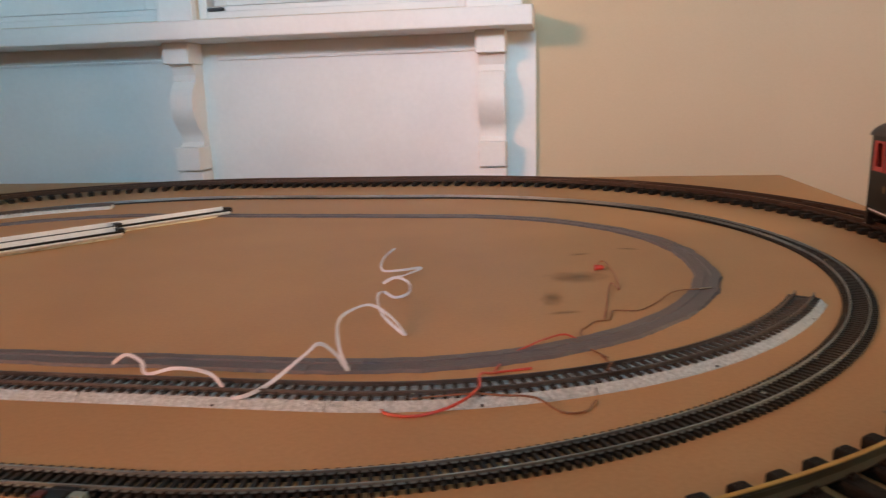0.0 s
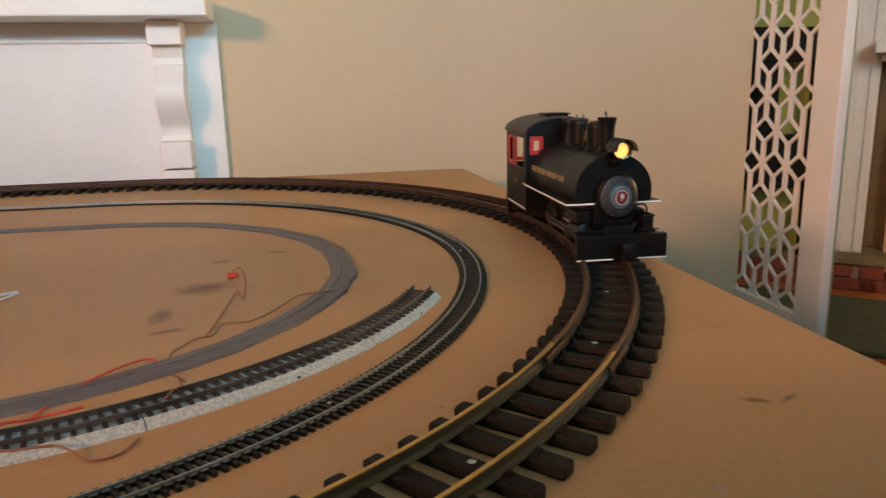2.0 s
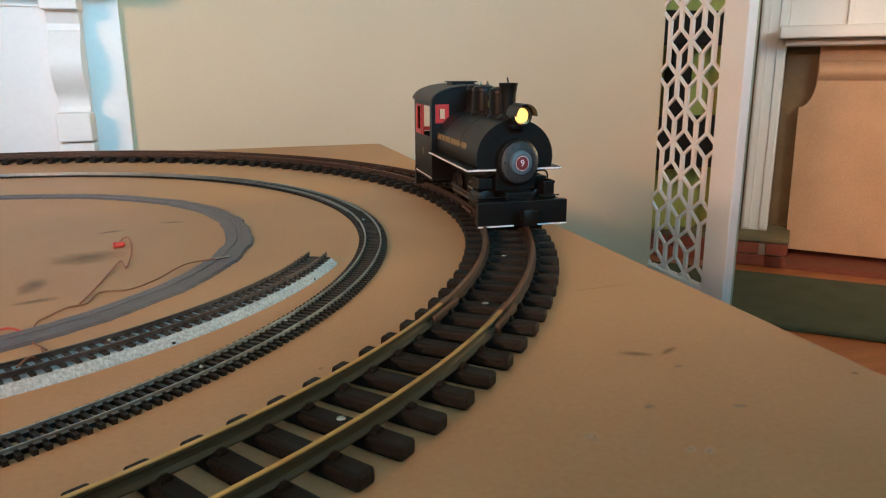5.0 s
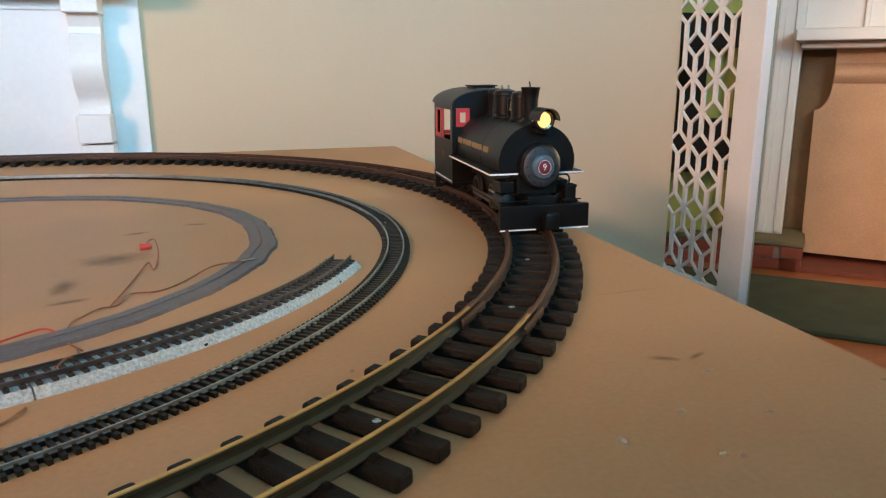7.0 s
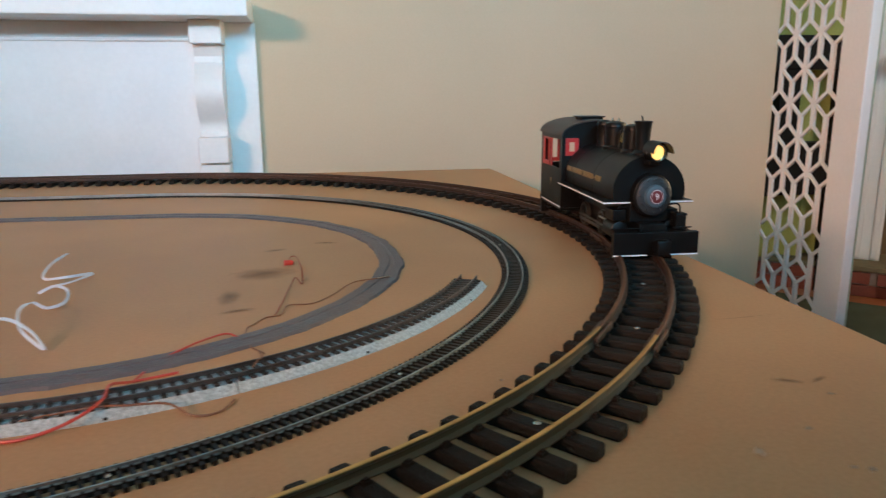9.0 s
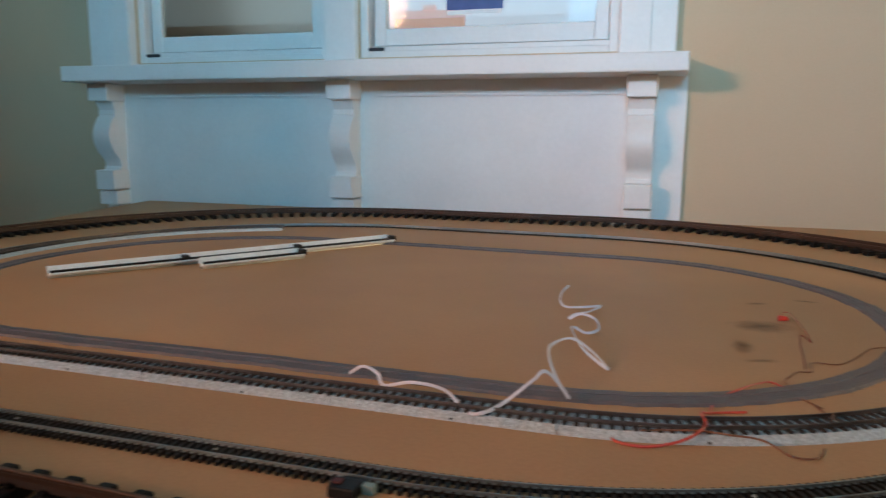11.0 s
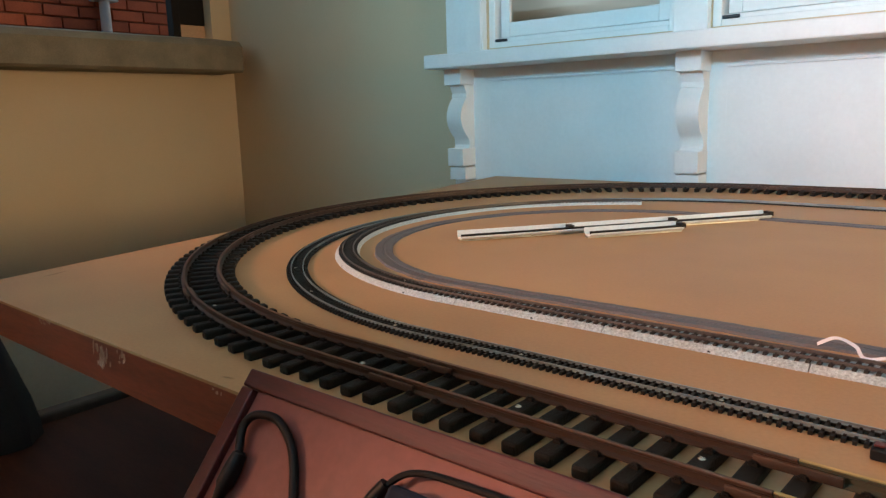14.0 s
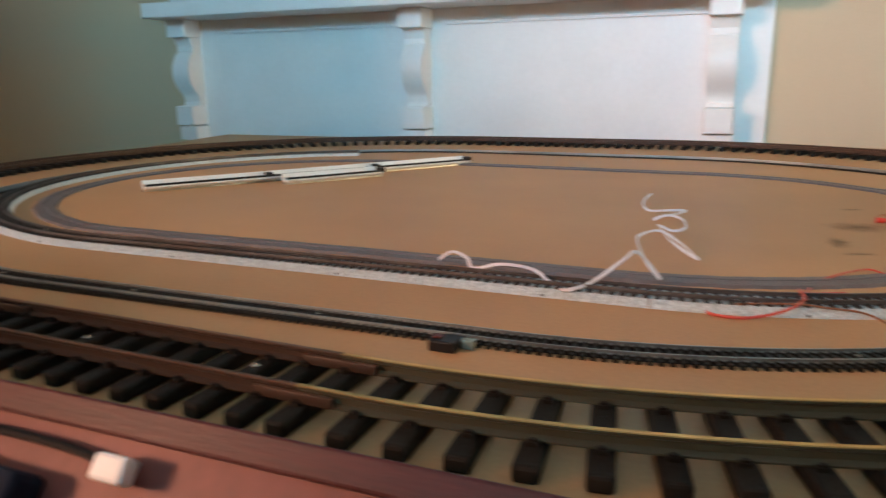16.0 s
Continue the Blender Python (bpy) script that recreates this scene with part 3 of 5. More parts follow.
# ---------------------------------------------------------------- large gauge track
G = Oval(-0.6375, 0.8395, 0.7375, -0.216, 0.8345, 0.743)
GH = 0.0225
gt = thing("large_gauge_track", "oval of large brass-railed model track with dark plastic sleepers", "model track")
JOINTS = (0.12, 0.40, 0.72, 1.12, 1.52, 1.92, 2.32, 2.62, 2.92, 3.22, 3.62, 4.02, 4.42, 4.82, 5.22)
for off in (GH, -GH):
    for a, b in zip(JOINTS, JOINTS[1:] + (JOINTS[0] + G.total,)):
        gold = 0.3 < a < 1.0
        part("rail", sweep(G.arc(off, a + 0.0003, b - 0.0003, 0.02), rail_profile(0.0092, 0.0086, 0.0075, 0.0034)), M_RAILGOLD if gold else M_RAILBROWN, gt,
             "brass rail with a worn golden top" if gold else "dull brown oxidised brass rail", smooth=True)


def g_tie():
    bm = bmesh.new()
    box(bm, -0.0435, 0.0475, -0.0062, 0.0062, 0.0, 0.0088, bevel=0.0020)
    for s in (-1, 1):
        for k in (-1, 1):
            x = s * GH + k * 0.0056
            box(bm, x - 0.0019, x + 0.0019, -0.0028, 0.0028, 0.0085, 0.0108)
            box(bm, x - 0.0011, x + 0.0011, -0.0016, 0.0016, 0.0107, 0.0120)
    return mesh_of(bm, "tie", M_TIE)


tie_me = g_tie()
GS, GA2, GA1 = G.s, G.l2, G.l1
tie_s = [0.325 + k * 0.0262 for k in range(-12, 20) if 0.006 < 0.325 + k * 0.0262 < GS - 0.006]
k2, k1 = round(GA2 / 0.0286), round(GA1 / 0.0286)
tie_s += [GS + (k + 0.5) * GA2 / k2 for k in range(k2)]
tie_s += [GS + GA2 + (k + 0.5) * GS / 17 for k in range(17)]
tie_s += [2 * GS + GA2 + (k + 0.5) * GA1 / k1 for k in range(k1)]
for s in tie_s:
    p, n = G.at_s(s)
    lay("tie", tie_me, p, n, 0.0, gt, Matrix.Rotation(random.uniform(-0.02, 0.02), 4, "Z"))
g_screw = screw_mesh(0.0026, "screw")
for x, y in ((0.465, 0.547), (0.386, 0.397), (0.269, 0.265), (-0.883, 0.137), (-0.716, 0.095), (-0.582, 0.097), (-0.432, 0.099), (-0.295, 0.099), (0.52, 0.83), (0.50, 1.05)):
    near = min(tie_s, key=lambda q: (G.at_s(q)[0] - Vector((x, y))).length)
    p, n = G.at_s(near)
    q = p + (Vector((x, y)) - p).dot(n) * n
    ob = new("screw", g_screw)
    ob.parent = gt
    ob.matrix_basis = pose(q.x, q.y, 0.0087)
bm = boxes((-0.024, 0.024, -0.0052, -0.0022, 0.0095, 0.0155), (-0.024, 0.024, 0.0022, 0.0052, 0.0095, 0.0155), bevel=0.0008)
join_me = mesh_of(bm, "rail_joiner", M_RAILBROWN, True)
for s in JOINTS:
    for off in (GH, -GH):
        p, n = G.at_s(s)
        lay("rail_joiner", join_me, p + off * n, n, 0.0, gt, Matrix.Rotation(radians(90), 4, "Z"))

# ---------------------------------------------------------------- middle gauge track
H = Oval(-0.612, 0.780, 0.5755, -0.198, 0.776, 0.569)
HH = 0.00825
ht = thing("middle_gauge_track", "oval of thin model track with black plastic sleepers", "model track")
for off in (HH, -HH):
    part("rail", sweep(H.arc(off, 0, H.total, 0.02)[:-1], rail_profile(0.0030, 0.0027, 0.0022, 0.0013), closed=True), M_HRAIL, ht, "dull nickel rail", smooth=True)
ho_me = mesh_of(boxes((-0.0150, 0.0150, -0.0014, 0.0014, 0.0, 0.0030), (-HH - 0.0024, -HH + 0.0024, -0.0010, 0.0010, 0.0028, 0.0040), (HH - 0.0024, HH + 0.0024, -0.0010, 0.0010, 0.0028, 0.0040)), "sleeper", M_HOTIE)
n_ho = int(H.total / 0.0065)
rest = bmesh.new()
for i in range(n_ho):
    s = (i + 0.5) * H.total / n_ho
    p, n = H.at_s(s)
    if s < 1.35 or s > H.total - 0.55:
        lay("sleeper", ho_me, p, n, 0.0, ht)
    else:
        m = Matrix.Translation((p.x, p.y, 0)) @ Matrix.Rotation(math.atan2(n.y, n.x), 4, "Z")
        box(rest, -0.0150, 0.0150, -0.0014, 0.0014, 0.0, 0.0030, m=m)
tagged(part("far_sleeper", rest, M_HOTIE, ht), kind="stuff")
# webbing that links the sleepers under the rails
for off in (HH, -HH):
    part("sleeper_web", sweep(H.arc(off, 0, H.total, 0.03)[:-1], [(-0.0012, 0.0), (0.0012, 0.0), (0.0012, 0.0026), (-0.0012, 0.0026)], closed=True), M_HOTIE, ht)
h_screw = screw_mesh(0.0019, "screw")
for x, y in ((0.37, 0.769), (0.247, 0.432), (0.19, 0.362), (-0.33, 0.207), (-0.505, 0.206), (-0.66, 0.207), (-0.846, 0.252), (-0.975, 0.331), (-1.12, 0.50), (0.02, 0.252)):
    ob = new("screw", h_screw)
    ob.parent = ht
    ob.matrix_basis = pose(x, y, 0.0030)
clip = thing("power_clip", "small black power clip pushed onto the middle track", "connector")
part("clip_body", boxes((-0.230, -0.212, 0.176, 0.191, 0.0, 0.0075), (-0.227, -0.211, 0.1905, 0.1975, 0.0, 0.0055), bevel=0.0012), M_RUBBER, clip)
part("red_terminal", boxes((-0.2285, -0.2225, 0.180, 0.186, 0.0077, 0.0092), bevel=0.0005), mat("dull_red_plastic", (0.09, 0.012, 0.010), (0.06, 0.008, 0.008), 60, 0.5), clip)
part("pale_terminal", boxes((-0.2115, -0.203, 0.186, 0.192, 0.0, 0.0062), bevel=0.0006), mat("pale_green_plastic", (0.22, 0.30, 0.28), (0.16, 0.22, 0.2), 40, 0.5), clip)

# ---------------------------------------------------------------- small gauge track on ballast bed
N = Oval(-0.684, 0.800, 0.4675, -0.124, 0.790, 0.4575)
NH = 0.0085
nt_ = thing("small_gauge_track", "small model track on moulded light grey ballast", "model track")


def s_of(oval, x, y):
    q = Vector((x, y))
    return min(((oval.at_s(i * 0.004)[0] - q).length, i * 0.004) for i in range(int(oval.total / 0.004)))[1]


sR, sL = s_of(N, 0.300, 0.594), s_of(N, -0.874, 1.262)
S0 = sL - N.total                      # from the left end, round the front, to the right end
bed_prof = [(-0.0185, 0.0), (0.0205, 0.0), (0.0200, 0.0014), (0.0150, 0.0060), (-0.0150, 0.0060), (-0.0180, 0.0014)]
slot_me = mesh_of(boxes((-0.0004, 0.0016, -0.0012, 0.0012, 0.0, 0.0024)), "bed_slot", M_RUBBER)
pieces = [S0]
while pieces[-1] < sR - 0.10:
    pieces.append(min(pieces[-1] + 0.186, sR))
pieces[-1] = sR
for a, b in zip(pieces, pieces[1:]):
    part("ballast_bed", sweep(N.arc(0, a + 0.0005, b - 0.0005, 0.012), bed_prof), M_BALLAST, nt_)
    p, n = N.at_s((a + b) / 2 + 0.012)
    lay("bed_slot", slot_me, p + 0.0185 * n, n, 0.0, nt_)
for off in (NH, -NH):
    part("rail", sweep(N.arc(off, S0, sR + 0.004, 0.015), rail_profile(0.0074, 0.0033, 0.0025, 0.0014)), M_NRAIL, nt_, "thin dark nickel rail", smooth=True)
n_me = mesh_of(boxes((-0.0145, 0.0145, -0.0017, 0.0017, 0.0055, 0.0076), (-NH - 0.0024, -NH + 0.0024, -0.0010, 0.0010, 0.0075, 0.0086), (NH - 0.0024, NH + 0.0024, -0.0010, 0.0010, 0.0075, 0.0086)), "sleeper", M_NTIE)
n_n = int((sR - S0) / 0.0084)
rest = bmesh.new()
for i in range(n_n):
    s = S0 + (i + 0.5) * (sR - S0) / n_n
    p, n = N.at_s(s)
    if s > -0.75:
        lay("sleeper", n_me, p, n, 0.0, nt_)
    else:
        box(rest, -0.0145, 0.0145, -0.0017, 0.0017, 0.0055, 0.0076, m=Matrix.Translation((p.x, p.y, 0)) @ Matrix.Rotation(math.atan2(n.y, n.x), 4, "Z"))
tagged(part("far_sleeper", rest, M_NTIE, nt_), kind="stuff")
n_screw = screw_mesh(0.0016, "screw")
for x, y in ((0.131, 0.416), (-0.775, 0.346), (-0.05, 0.330)):
    ob = new("screw", n_screw)
    ob.parent = nt_
    ob.matrix_basis = pose(x, y, 0.0075)

# ---------------------------------------------------------------- loose straight pieces of small track
def loose_track(p0, p1, count, name_label):
    d = Vector(p1) - Vector(p0)
    ang = math.degrees(math.atan2(d.y, d.x))
    length = d.length / count
    for i in range(count):
        q = Vector(p0) + d * (i / count)
        t = thing("loose_track_piece", name_label, "model track", "loose straight track pieces", pose(q.x, q.y, 0, 0, 0, ang) @ Matrix.Diagonal((1, 1.1, 1.35, 1)))
        part("ballast_bed", prism([(-0.0080, 0.0025), (0.0080, 0.0025), (0.0125, 0.0068), (0.0128, 0.0118), (0.0108, 0.0122), (0.0090, 0.0050), (-0.0090, 0.0050), (-0.0112, 0.0068), (-0.0128, 0.0066), (-0.0125, 0.0050)], "x", 0.0006, length - 0.0006), M_PALEBED, t)
        # black strip stands for the dark gap behind the near lip
        part("bed_gap_strip", boxes((0.002, length - 0.002, -0.0086, -0.0040, 0.0051, 0.0088)), M_RUBBER, t, "black strip for the dark gap")
        for f in (0.2, 0.5, 0.8):
            part("bed_web", boxes((length * f - 0.001, length * f + 0.001, -0.0039, 0.0092, 0.0051, 0.0080)), M_PALEBED, t)
        for off in (0.0045, -0.0045):
            part("rail", boxes((-0.001, length + 0.001, off - 0.0006, off + 0.0006, 0.0, 0.0026)), M_STEEL, t)
        part("coupling_clip", boxes((length - 0.005, length + 0.005, -0.0100, 0.0060, 0.0052, 0.0116), bevel=0.0006), M_RUBBER, t)


M_PALEBED = mat("pale_ballast_plastic", (0.82, 0.83, 0.80), (0.68, 0.68, 0.64), 380, 0.6, bump=0.5, fine=900)
loose_track((-0.922, 0.640), (-0.562, 1.133), 3, "straight model track piece with pale bed, lying upside down")
loose_track((-0.752, 0.778), (-0.648, 0.922), 1, "short straight model track piece with pale bed, lying upside down")

# ---------------------------------------------------------------- grey roadbed strip
B = Oval(-0.707, 0.762, 0.3685, -0.134, 0.752, 0.357)
strip = thing("roadbed_strip", "oval strip of grey rubbery roadbed with no rails", "roadbed")
bed = [(-0.0150, 0.0), (0.0150, 0.0), (0.0132, 0.0026), (0.0026, 0.0032), (0.0018, 0.0022), (-0.0018, 0.0022), (-0.0026, 0.0032), (-0.0132, 0.0026)]
cuts = [0.02, 0.56, 1.02, 1.50, 2.03, 2.52, B.total + 0.02]
for a, b in zip(cuts, cuts[1:]):
    part("strip_length", sweep(B.arc(0, a + 0.0003, b - 0.0003, 0.008), bed, wave=0.0030), M_FOAM, strip)

# ---------------------------------------------------------------- ribbon, wires, lamp bulb, marks
def ribbon(points, width, label):
    line = smooth_line(points, 10)
    bm = bmesh.new()
    rings = []
    for i, p in enumerate(line):
        d = (line[min(i + 1, len(line) - 1)] - line[max(i - 1, 0)]).normalized()
        s = d.cross(Vector((0.35 + 0.6 * math.sin(i * 0.19), -0.6, 0.7))).normalized()
        u = s.cross(d)
        rings.append([bm.verts.new(p + a * s + b * u) for a, b in ((-width / 2, -0.0003), (width / 2, -0.0003), (width / 2, 0.0003), (-width / 2, 0.0003))])
    for a, b in zip(rings, rings[1:]):
        for k in range(4):
            bm.faces.new((a[k], a[(k + 1) % 4], b[(k + 1) % 4], b[k]))
    bm.faces.new(rings[0][::-1])
    bm.faces.new(rings[-1])
    return tagged(part("ribbon_cable", bm, M_RIB, smooth=True), label, "cable")


ribbon([(-0.303, 0.369, 0.008), (-0.288, 0.366, 0.017), (-0.272, 0.360, 0.014), (-0.262, 0.350, 0.008), (-0.235, 0.346, 0.015), (-0.205, 0.340, 0.014), (-0.185, 0.325, 0.006), (-0.170, 0.313, 0.0085), (-0.155, 0.330, 0.012), (-0.135, 0.352, 0.026),
        (-0.128, 0.366, 0.030), (-0.118, 0.372, 0.020), (-0.108, 0.370, 0.008), (-0.122, 0.396, 0.014), (-0.135, 0.435, 0.022), (-0.137, 0.470, 0.022), (-0.122, 0.495, 0.022), (-0.102, 0.492, 0.012), (-0.084, 0.470, 0.003), (-0.094, 0.477, 0.006), (-0.112, 0.500, 0.012),
        (-0.126, 0.540, 0.016), (-0.131, 0.583, 0.010), (-0.116, 0.576, 0.006), (-0.104, 0.588, 0.008), (-0.110, 0.615, 0.012), (-0.128, 0.634, 0.012), (-0.142, 0.631, 0.006), (-0.138, 0.654, 0.006), (-0.124, 0.672, 0.006), (-0.112, 0.706, 0.006), (-0.130, 0.678, 0.010), (-0.152, 0.681, 0.008), (-0.163, 0.710, 0.008), (-0.167, 0.750, 0.010), (-0.163, 0.790, 0.012)], 0.0029, "curled thin white ribbon cable lying over the tracks")


def wire(points, r, material, label, z=0.0012):
    return tagged(part("loose_wire", tube(smooth_line(points, 8), r, 6), material, smooth=True), label, "wire")


led = thing("red_bulb", "tiny red bulb with thin wires lying on the table", "bulb")
part("bulb", lathe([(0.0030, -0.0060), (0.0040, -0.0055), (0.0040, -0.0045), (0.0032, -0.0043), (0.0032, 0.0030), (0.0022, 0.0050), (0.0006, 0.0058)], 14, "x", at=(0.101, 0.722, 0.0041)), mat("red_lamp_plastic", (0.62, 0.05, 0.02), (0.5, 0.04, 0.02), 60, 0.3), led, smooth=True)
part("bulb_wire", tube(smooth_line([(0.100, 0.722, 0.004), (0.102, 0.740, 0.006), (0.109, 0.735, 0.008), (0.116, 0.690, 0.004), (0.117, 0.635, 0.001), (0.110, 0.655, 0.003), (0.104, 0.621, 0.001), (0.099, 0.570, 0.001), (0.094, 0.530, 0.001)], 8), 0.0006, 6), mat("rust_red_wire", (0.30, 0.07, 0.03), (0.22, 0.05, 0.02), 40, 0.5), led, smooth=True)
wire([(0.198, 0.629, 0.0045), (0.171, 0.619, 0.004), (0.148, 0.586, 0.001), (0.128, 0.560, 0.001), (0.105, 0.558, 0.001), (0.099, 0.529, 0.001), (0.086, 0.523, 0.001), (0.077, 0.506, 0.001), (0.071, 0.490, 0.001), (0.076, 0.453, 0.001), (0.090, 0.430, 0.001)], 0.0007, M_WIREB, "thin brown wire with a bare end lying over the grey strip")
tagged(part("wire_end", tube([(0.1975, 0.6285, 0.0045), (0.211, 0.633, 0.0048)], 0.0011, 8), M_SCREW), "bare bright wire end", "wire")
wire([(0.076, 0.453, 0.001), (0.071, 0.464, 0.001), (0.058, 0.475, 0.004), (0.045, 0.466, 0.0045), (0.030, 0.448, 0.0045), (0.010, 0.425, 0.001), (0.001, 0.390, 0.001)], 0.0009, M_WIRER, "thin red wire across the grey strip")
wire([(0.030, 0.402, 0.001), (0.001, 0.389, 0.0015), (-0.006, 0.362, 0.0112), (-0.005, 0.336, 0.0112), (-0.020, 0.318, 0.0060), (-0.044, 0.309, 0.0016), (-0.066, 0.312, 0.0012), (-0.070, 0.324, 0.0016)], 0.0011, M_WIRER, "thin red wire hanging over the ballast")
wire([(-0.050, 0.325, 0.0066), (-0.010, 0.333, 0.0084), (0.010, 0.335, 0.0072), (0.034, 0.338, 0.0050), (0.052, 0.325, 0.0012), (0.068, 0.327, 0.0012), (0.076, 0.345, 0.0012)], 0.0008, M_WIREB, "thin brown wire over the ballast")
wire([(0.085, 0.437, 0.001), (0.093, 0.410, 0.001), (0.090, 0.392, 0.0114), (0.086, 0.376, 0.0114)], 0.0007, M_WIREB, "thin brown wire between strip and ballast")
for x, y, rx, ry, a in ((0.075, 0.690, 0.030, 0.022, 10), (0.081, 0.811, 0.014, 0.006, 20), (0.147, 0.845, 0.014, 0.006, -12), (0.045, 0.600, 0.010, 0.022, 0), (0.058, 0.552, 0.016, 0.006, 15)):
    stain("grease_mark", x, y, rx * 1.5, ry * 1.5, a, M_STAIN, "faint dark grease mark on the table top")
stain("scuff_mark", 0.461, 0.305, 0.016, 0.006, -30, M_STAIN, "small dark scuffed mark on the table top")
stain("scuff_mark", 0.484, 0.303, 0.014, 0.004, 25, M_STAIN, "small dark scuffed mark on the table top")
for x, y, r in ((0.381, 0.217, 0.005), (0.427, 0.238, 0.0035), (0.429, 0.188, 0.0035), (0.421, 0.192, 0.003), (0.475, 0.223, 0.004), (0.476, 0.28, 0.003), (0.261, 0.345, 0.0022)):
    stain("glue_spot", x, y, r * 1.7, r * 1.2, 30 * x * 100, M_SPOT, "small pale dried glue spot on the table", 14)

for x, y, rx, ry, a in ((0.515, 0.443, 0.052, 0.0010, 4), (0.571, 0.238, 0.004, 0.003, 0), (-1.262, 0.118, 0.030, 0.004, -74), (-0.68, 0.022, 0.012, 0.003, 10), (-0.55, 0.030, 0.006, 0.004, 0)):
    stain("scuff_mark", x, y, rx, ry, a, M_STAIN, "small dark scuffed mark on the table top")
rng_chip = random.Random(11)
for x, w, n, z, h in ((-0.888, 0.036, 20, -0.020, 0.020), (-0.845, 0.018, 9, -0.012, 0.014), (-0.68, 0.018, 5, -0.006, 0.007), (-1.03, 0.040, 10, -0.005, 0.010), (-1.20, 0.030, 7, -0.006, 0.010)):
    bm = bmesh.new()
    for _ in range(n):
        u, v = x + w * rng_chip.triangular(-0.6, 0.6, 0), z + h * rng_chip.uniform(-0.5, 0.5)
        hw, hh = rng_chip.uniform(0.0006, 0.0022), h * rng_chip.uniform(0.12, 0.42)
        ring = []
        for k in range(7):
            q = 2 * math.pi * k / 7
            f = rng_chip.uniform(0.6, 1.2)
            ring.append((u + hw * f * math.cos(q) + 0.15 * hh * math.sin(q), min(v + hh * f * math.sin(q), -0.0015)))
        front, back = ([bm.verts.new((i, y, j)) for i, j in ring] for y in (0.0098 - 0.0004 * _ / n, 0.0120))
        bm.faces.new(front)
        for k in range(7):
            bm.faces.new((front[k], back[k], back[(k + 1) % 7], front[(k + 1) % 7]))
    tagged(part("paint_chip", bm, M_CHIP), "pale chipped patch on the table's front edge", "stain")

# ---------------------------------------------------------------- framed board leaning on the table's front edge
SLOPE = Matrix.Translation((0, -0.004, -0.004)) @ Matrix.Rotation(radians(50), 4, "X")
board = thing("framed_board", "salmon board in a mahogany stained frame leaning against the table", "board", m=SLOPE)
b0, b1, bt, bb = -0.622, 0.42, 0.030, -0.452
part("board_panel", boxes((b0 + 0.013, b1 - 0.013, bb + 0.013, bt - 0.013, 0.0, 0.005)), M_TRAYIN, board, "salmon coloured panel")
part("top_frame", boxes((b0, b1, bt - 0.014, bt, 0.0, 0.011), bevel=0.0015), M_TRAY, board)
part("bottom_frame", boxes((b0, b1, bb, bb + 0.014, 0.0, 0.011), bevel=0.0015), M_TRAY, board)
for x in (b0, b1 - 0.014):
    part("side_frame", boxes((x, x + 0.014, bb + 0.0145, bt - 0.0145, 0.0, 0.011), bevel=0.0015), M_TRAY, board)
cb = thing("power_cable", "black power cable with a plug hanging over the board", "cable", m=SLOPE)
part("cord", tube(smooth_line([(-0.589, -0.030, 0.011), (-0.597, -0.012, 0.012), (-0.588, -0.001, 0.013), (-0.566, 0.001, 0.012), (-0.544, -0.011, 0.010), (-0.527, -0.032, 0.009), (-0.517, -0.055, 0.009), (-0.508, -0.12, 0.009), (-0.50, -0.25, 0.009)], 9), 0.0032, 10), M_RUBBER, cb, smooth=True)
part("plug", lathe([(0.0030, 0.002), (0.0055, 0.0), (0.0066, -0.010), (0.0066, -0.022), (0.0050, -0.026), (0.0035, -0.034)], 14, "y", (-0.586, -0.030, 0.012)), M_RUBBER, cb, smooth=True)
part("adapter_head", boxes((-0.592, -0.566, -0.14, -0.066, 0.0055, 0.020), bevel=0.003), M_BLUEBK, cb)
ad = thing("power_adapter", "dark blue grey power adapter with a thin cable", "adapter", m=SLOPE)
part("adapter_body", boxes((-0.440, -0.335, -0.085, -0.008, 0.0052, 0.026), bevel=0.004), M_BLUEBK, ad)
part("adapter_plug", tube([(-0.462, -0.034, 0.012), (-0.456, -0.020, 0.013), (-0.450, -0.010, 0.014)], 0.0048, 10), M_RUBBER, ad, smooth=True)
part("adapter_cord", tube(smooth_line([(-0.456, -0.020, 0.013), (-0.444, -0.003, 0.013), (-0.427, 0.004, 0.013), (-0.400, 0.006, 0.012), (-0.358, 0.007, 0.012), (-0.319, 0.006, 0.013), (-0.300, 0.003, 0.014)], 8), 0.0022, 8), M_RUBBER, ad, smooth=True)
part("white_connector", boxes((-0.302, -0.284, -0.004, 0.008, 0.0112, 0.021), bevel=0.002), M_PIPE, ad, "white plastic connector")
bench = thing("dark_bench", "low dark brown wooden bench below the table", "bench")
M_BENCH = mat("dark_brown_wood", (0.060, 0.020, 0.010), (0.032, 0.010, 0.005), 4, 0.65, spec=0.2, bump=0.15, fine=60, stretch=(1, 6, 1))
part("bench_top", boxes((-1.625, 0.50, -0.475, 0.395, -0.392, -0.362), bevel=0.004), M_BENCH, bench)
part("end_rim", boxes((-1.665, -1.626, -0.475, 0.395, -0.42, -0.345), bevel=0.006), mat("worn_grey_edge", (0.07, 0.06, 0.05), (0.03, 0.026, 0.022), 9, 0.6), bench)
part("back_rim", boxes((-1.70, 0.50, 0.396, 0.425, -0.42, -0.335), bevel=0.004), M_CLOTH, bench)
for x in (-1.6, 0.42):
    for y in (-0.43, 0.33):
        part("leg", boxes((x - 0.03, x + 0.03, y - 0.03, y + 0.03, FZ, -0.3925), bevel=0.003), M_BENCH, bench)

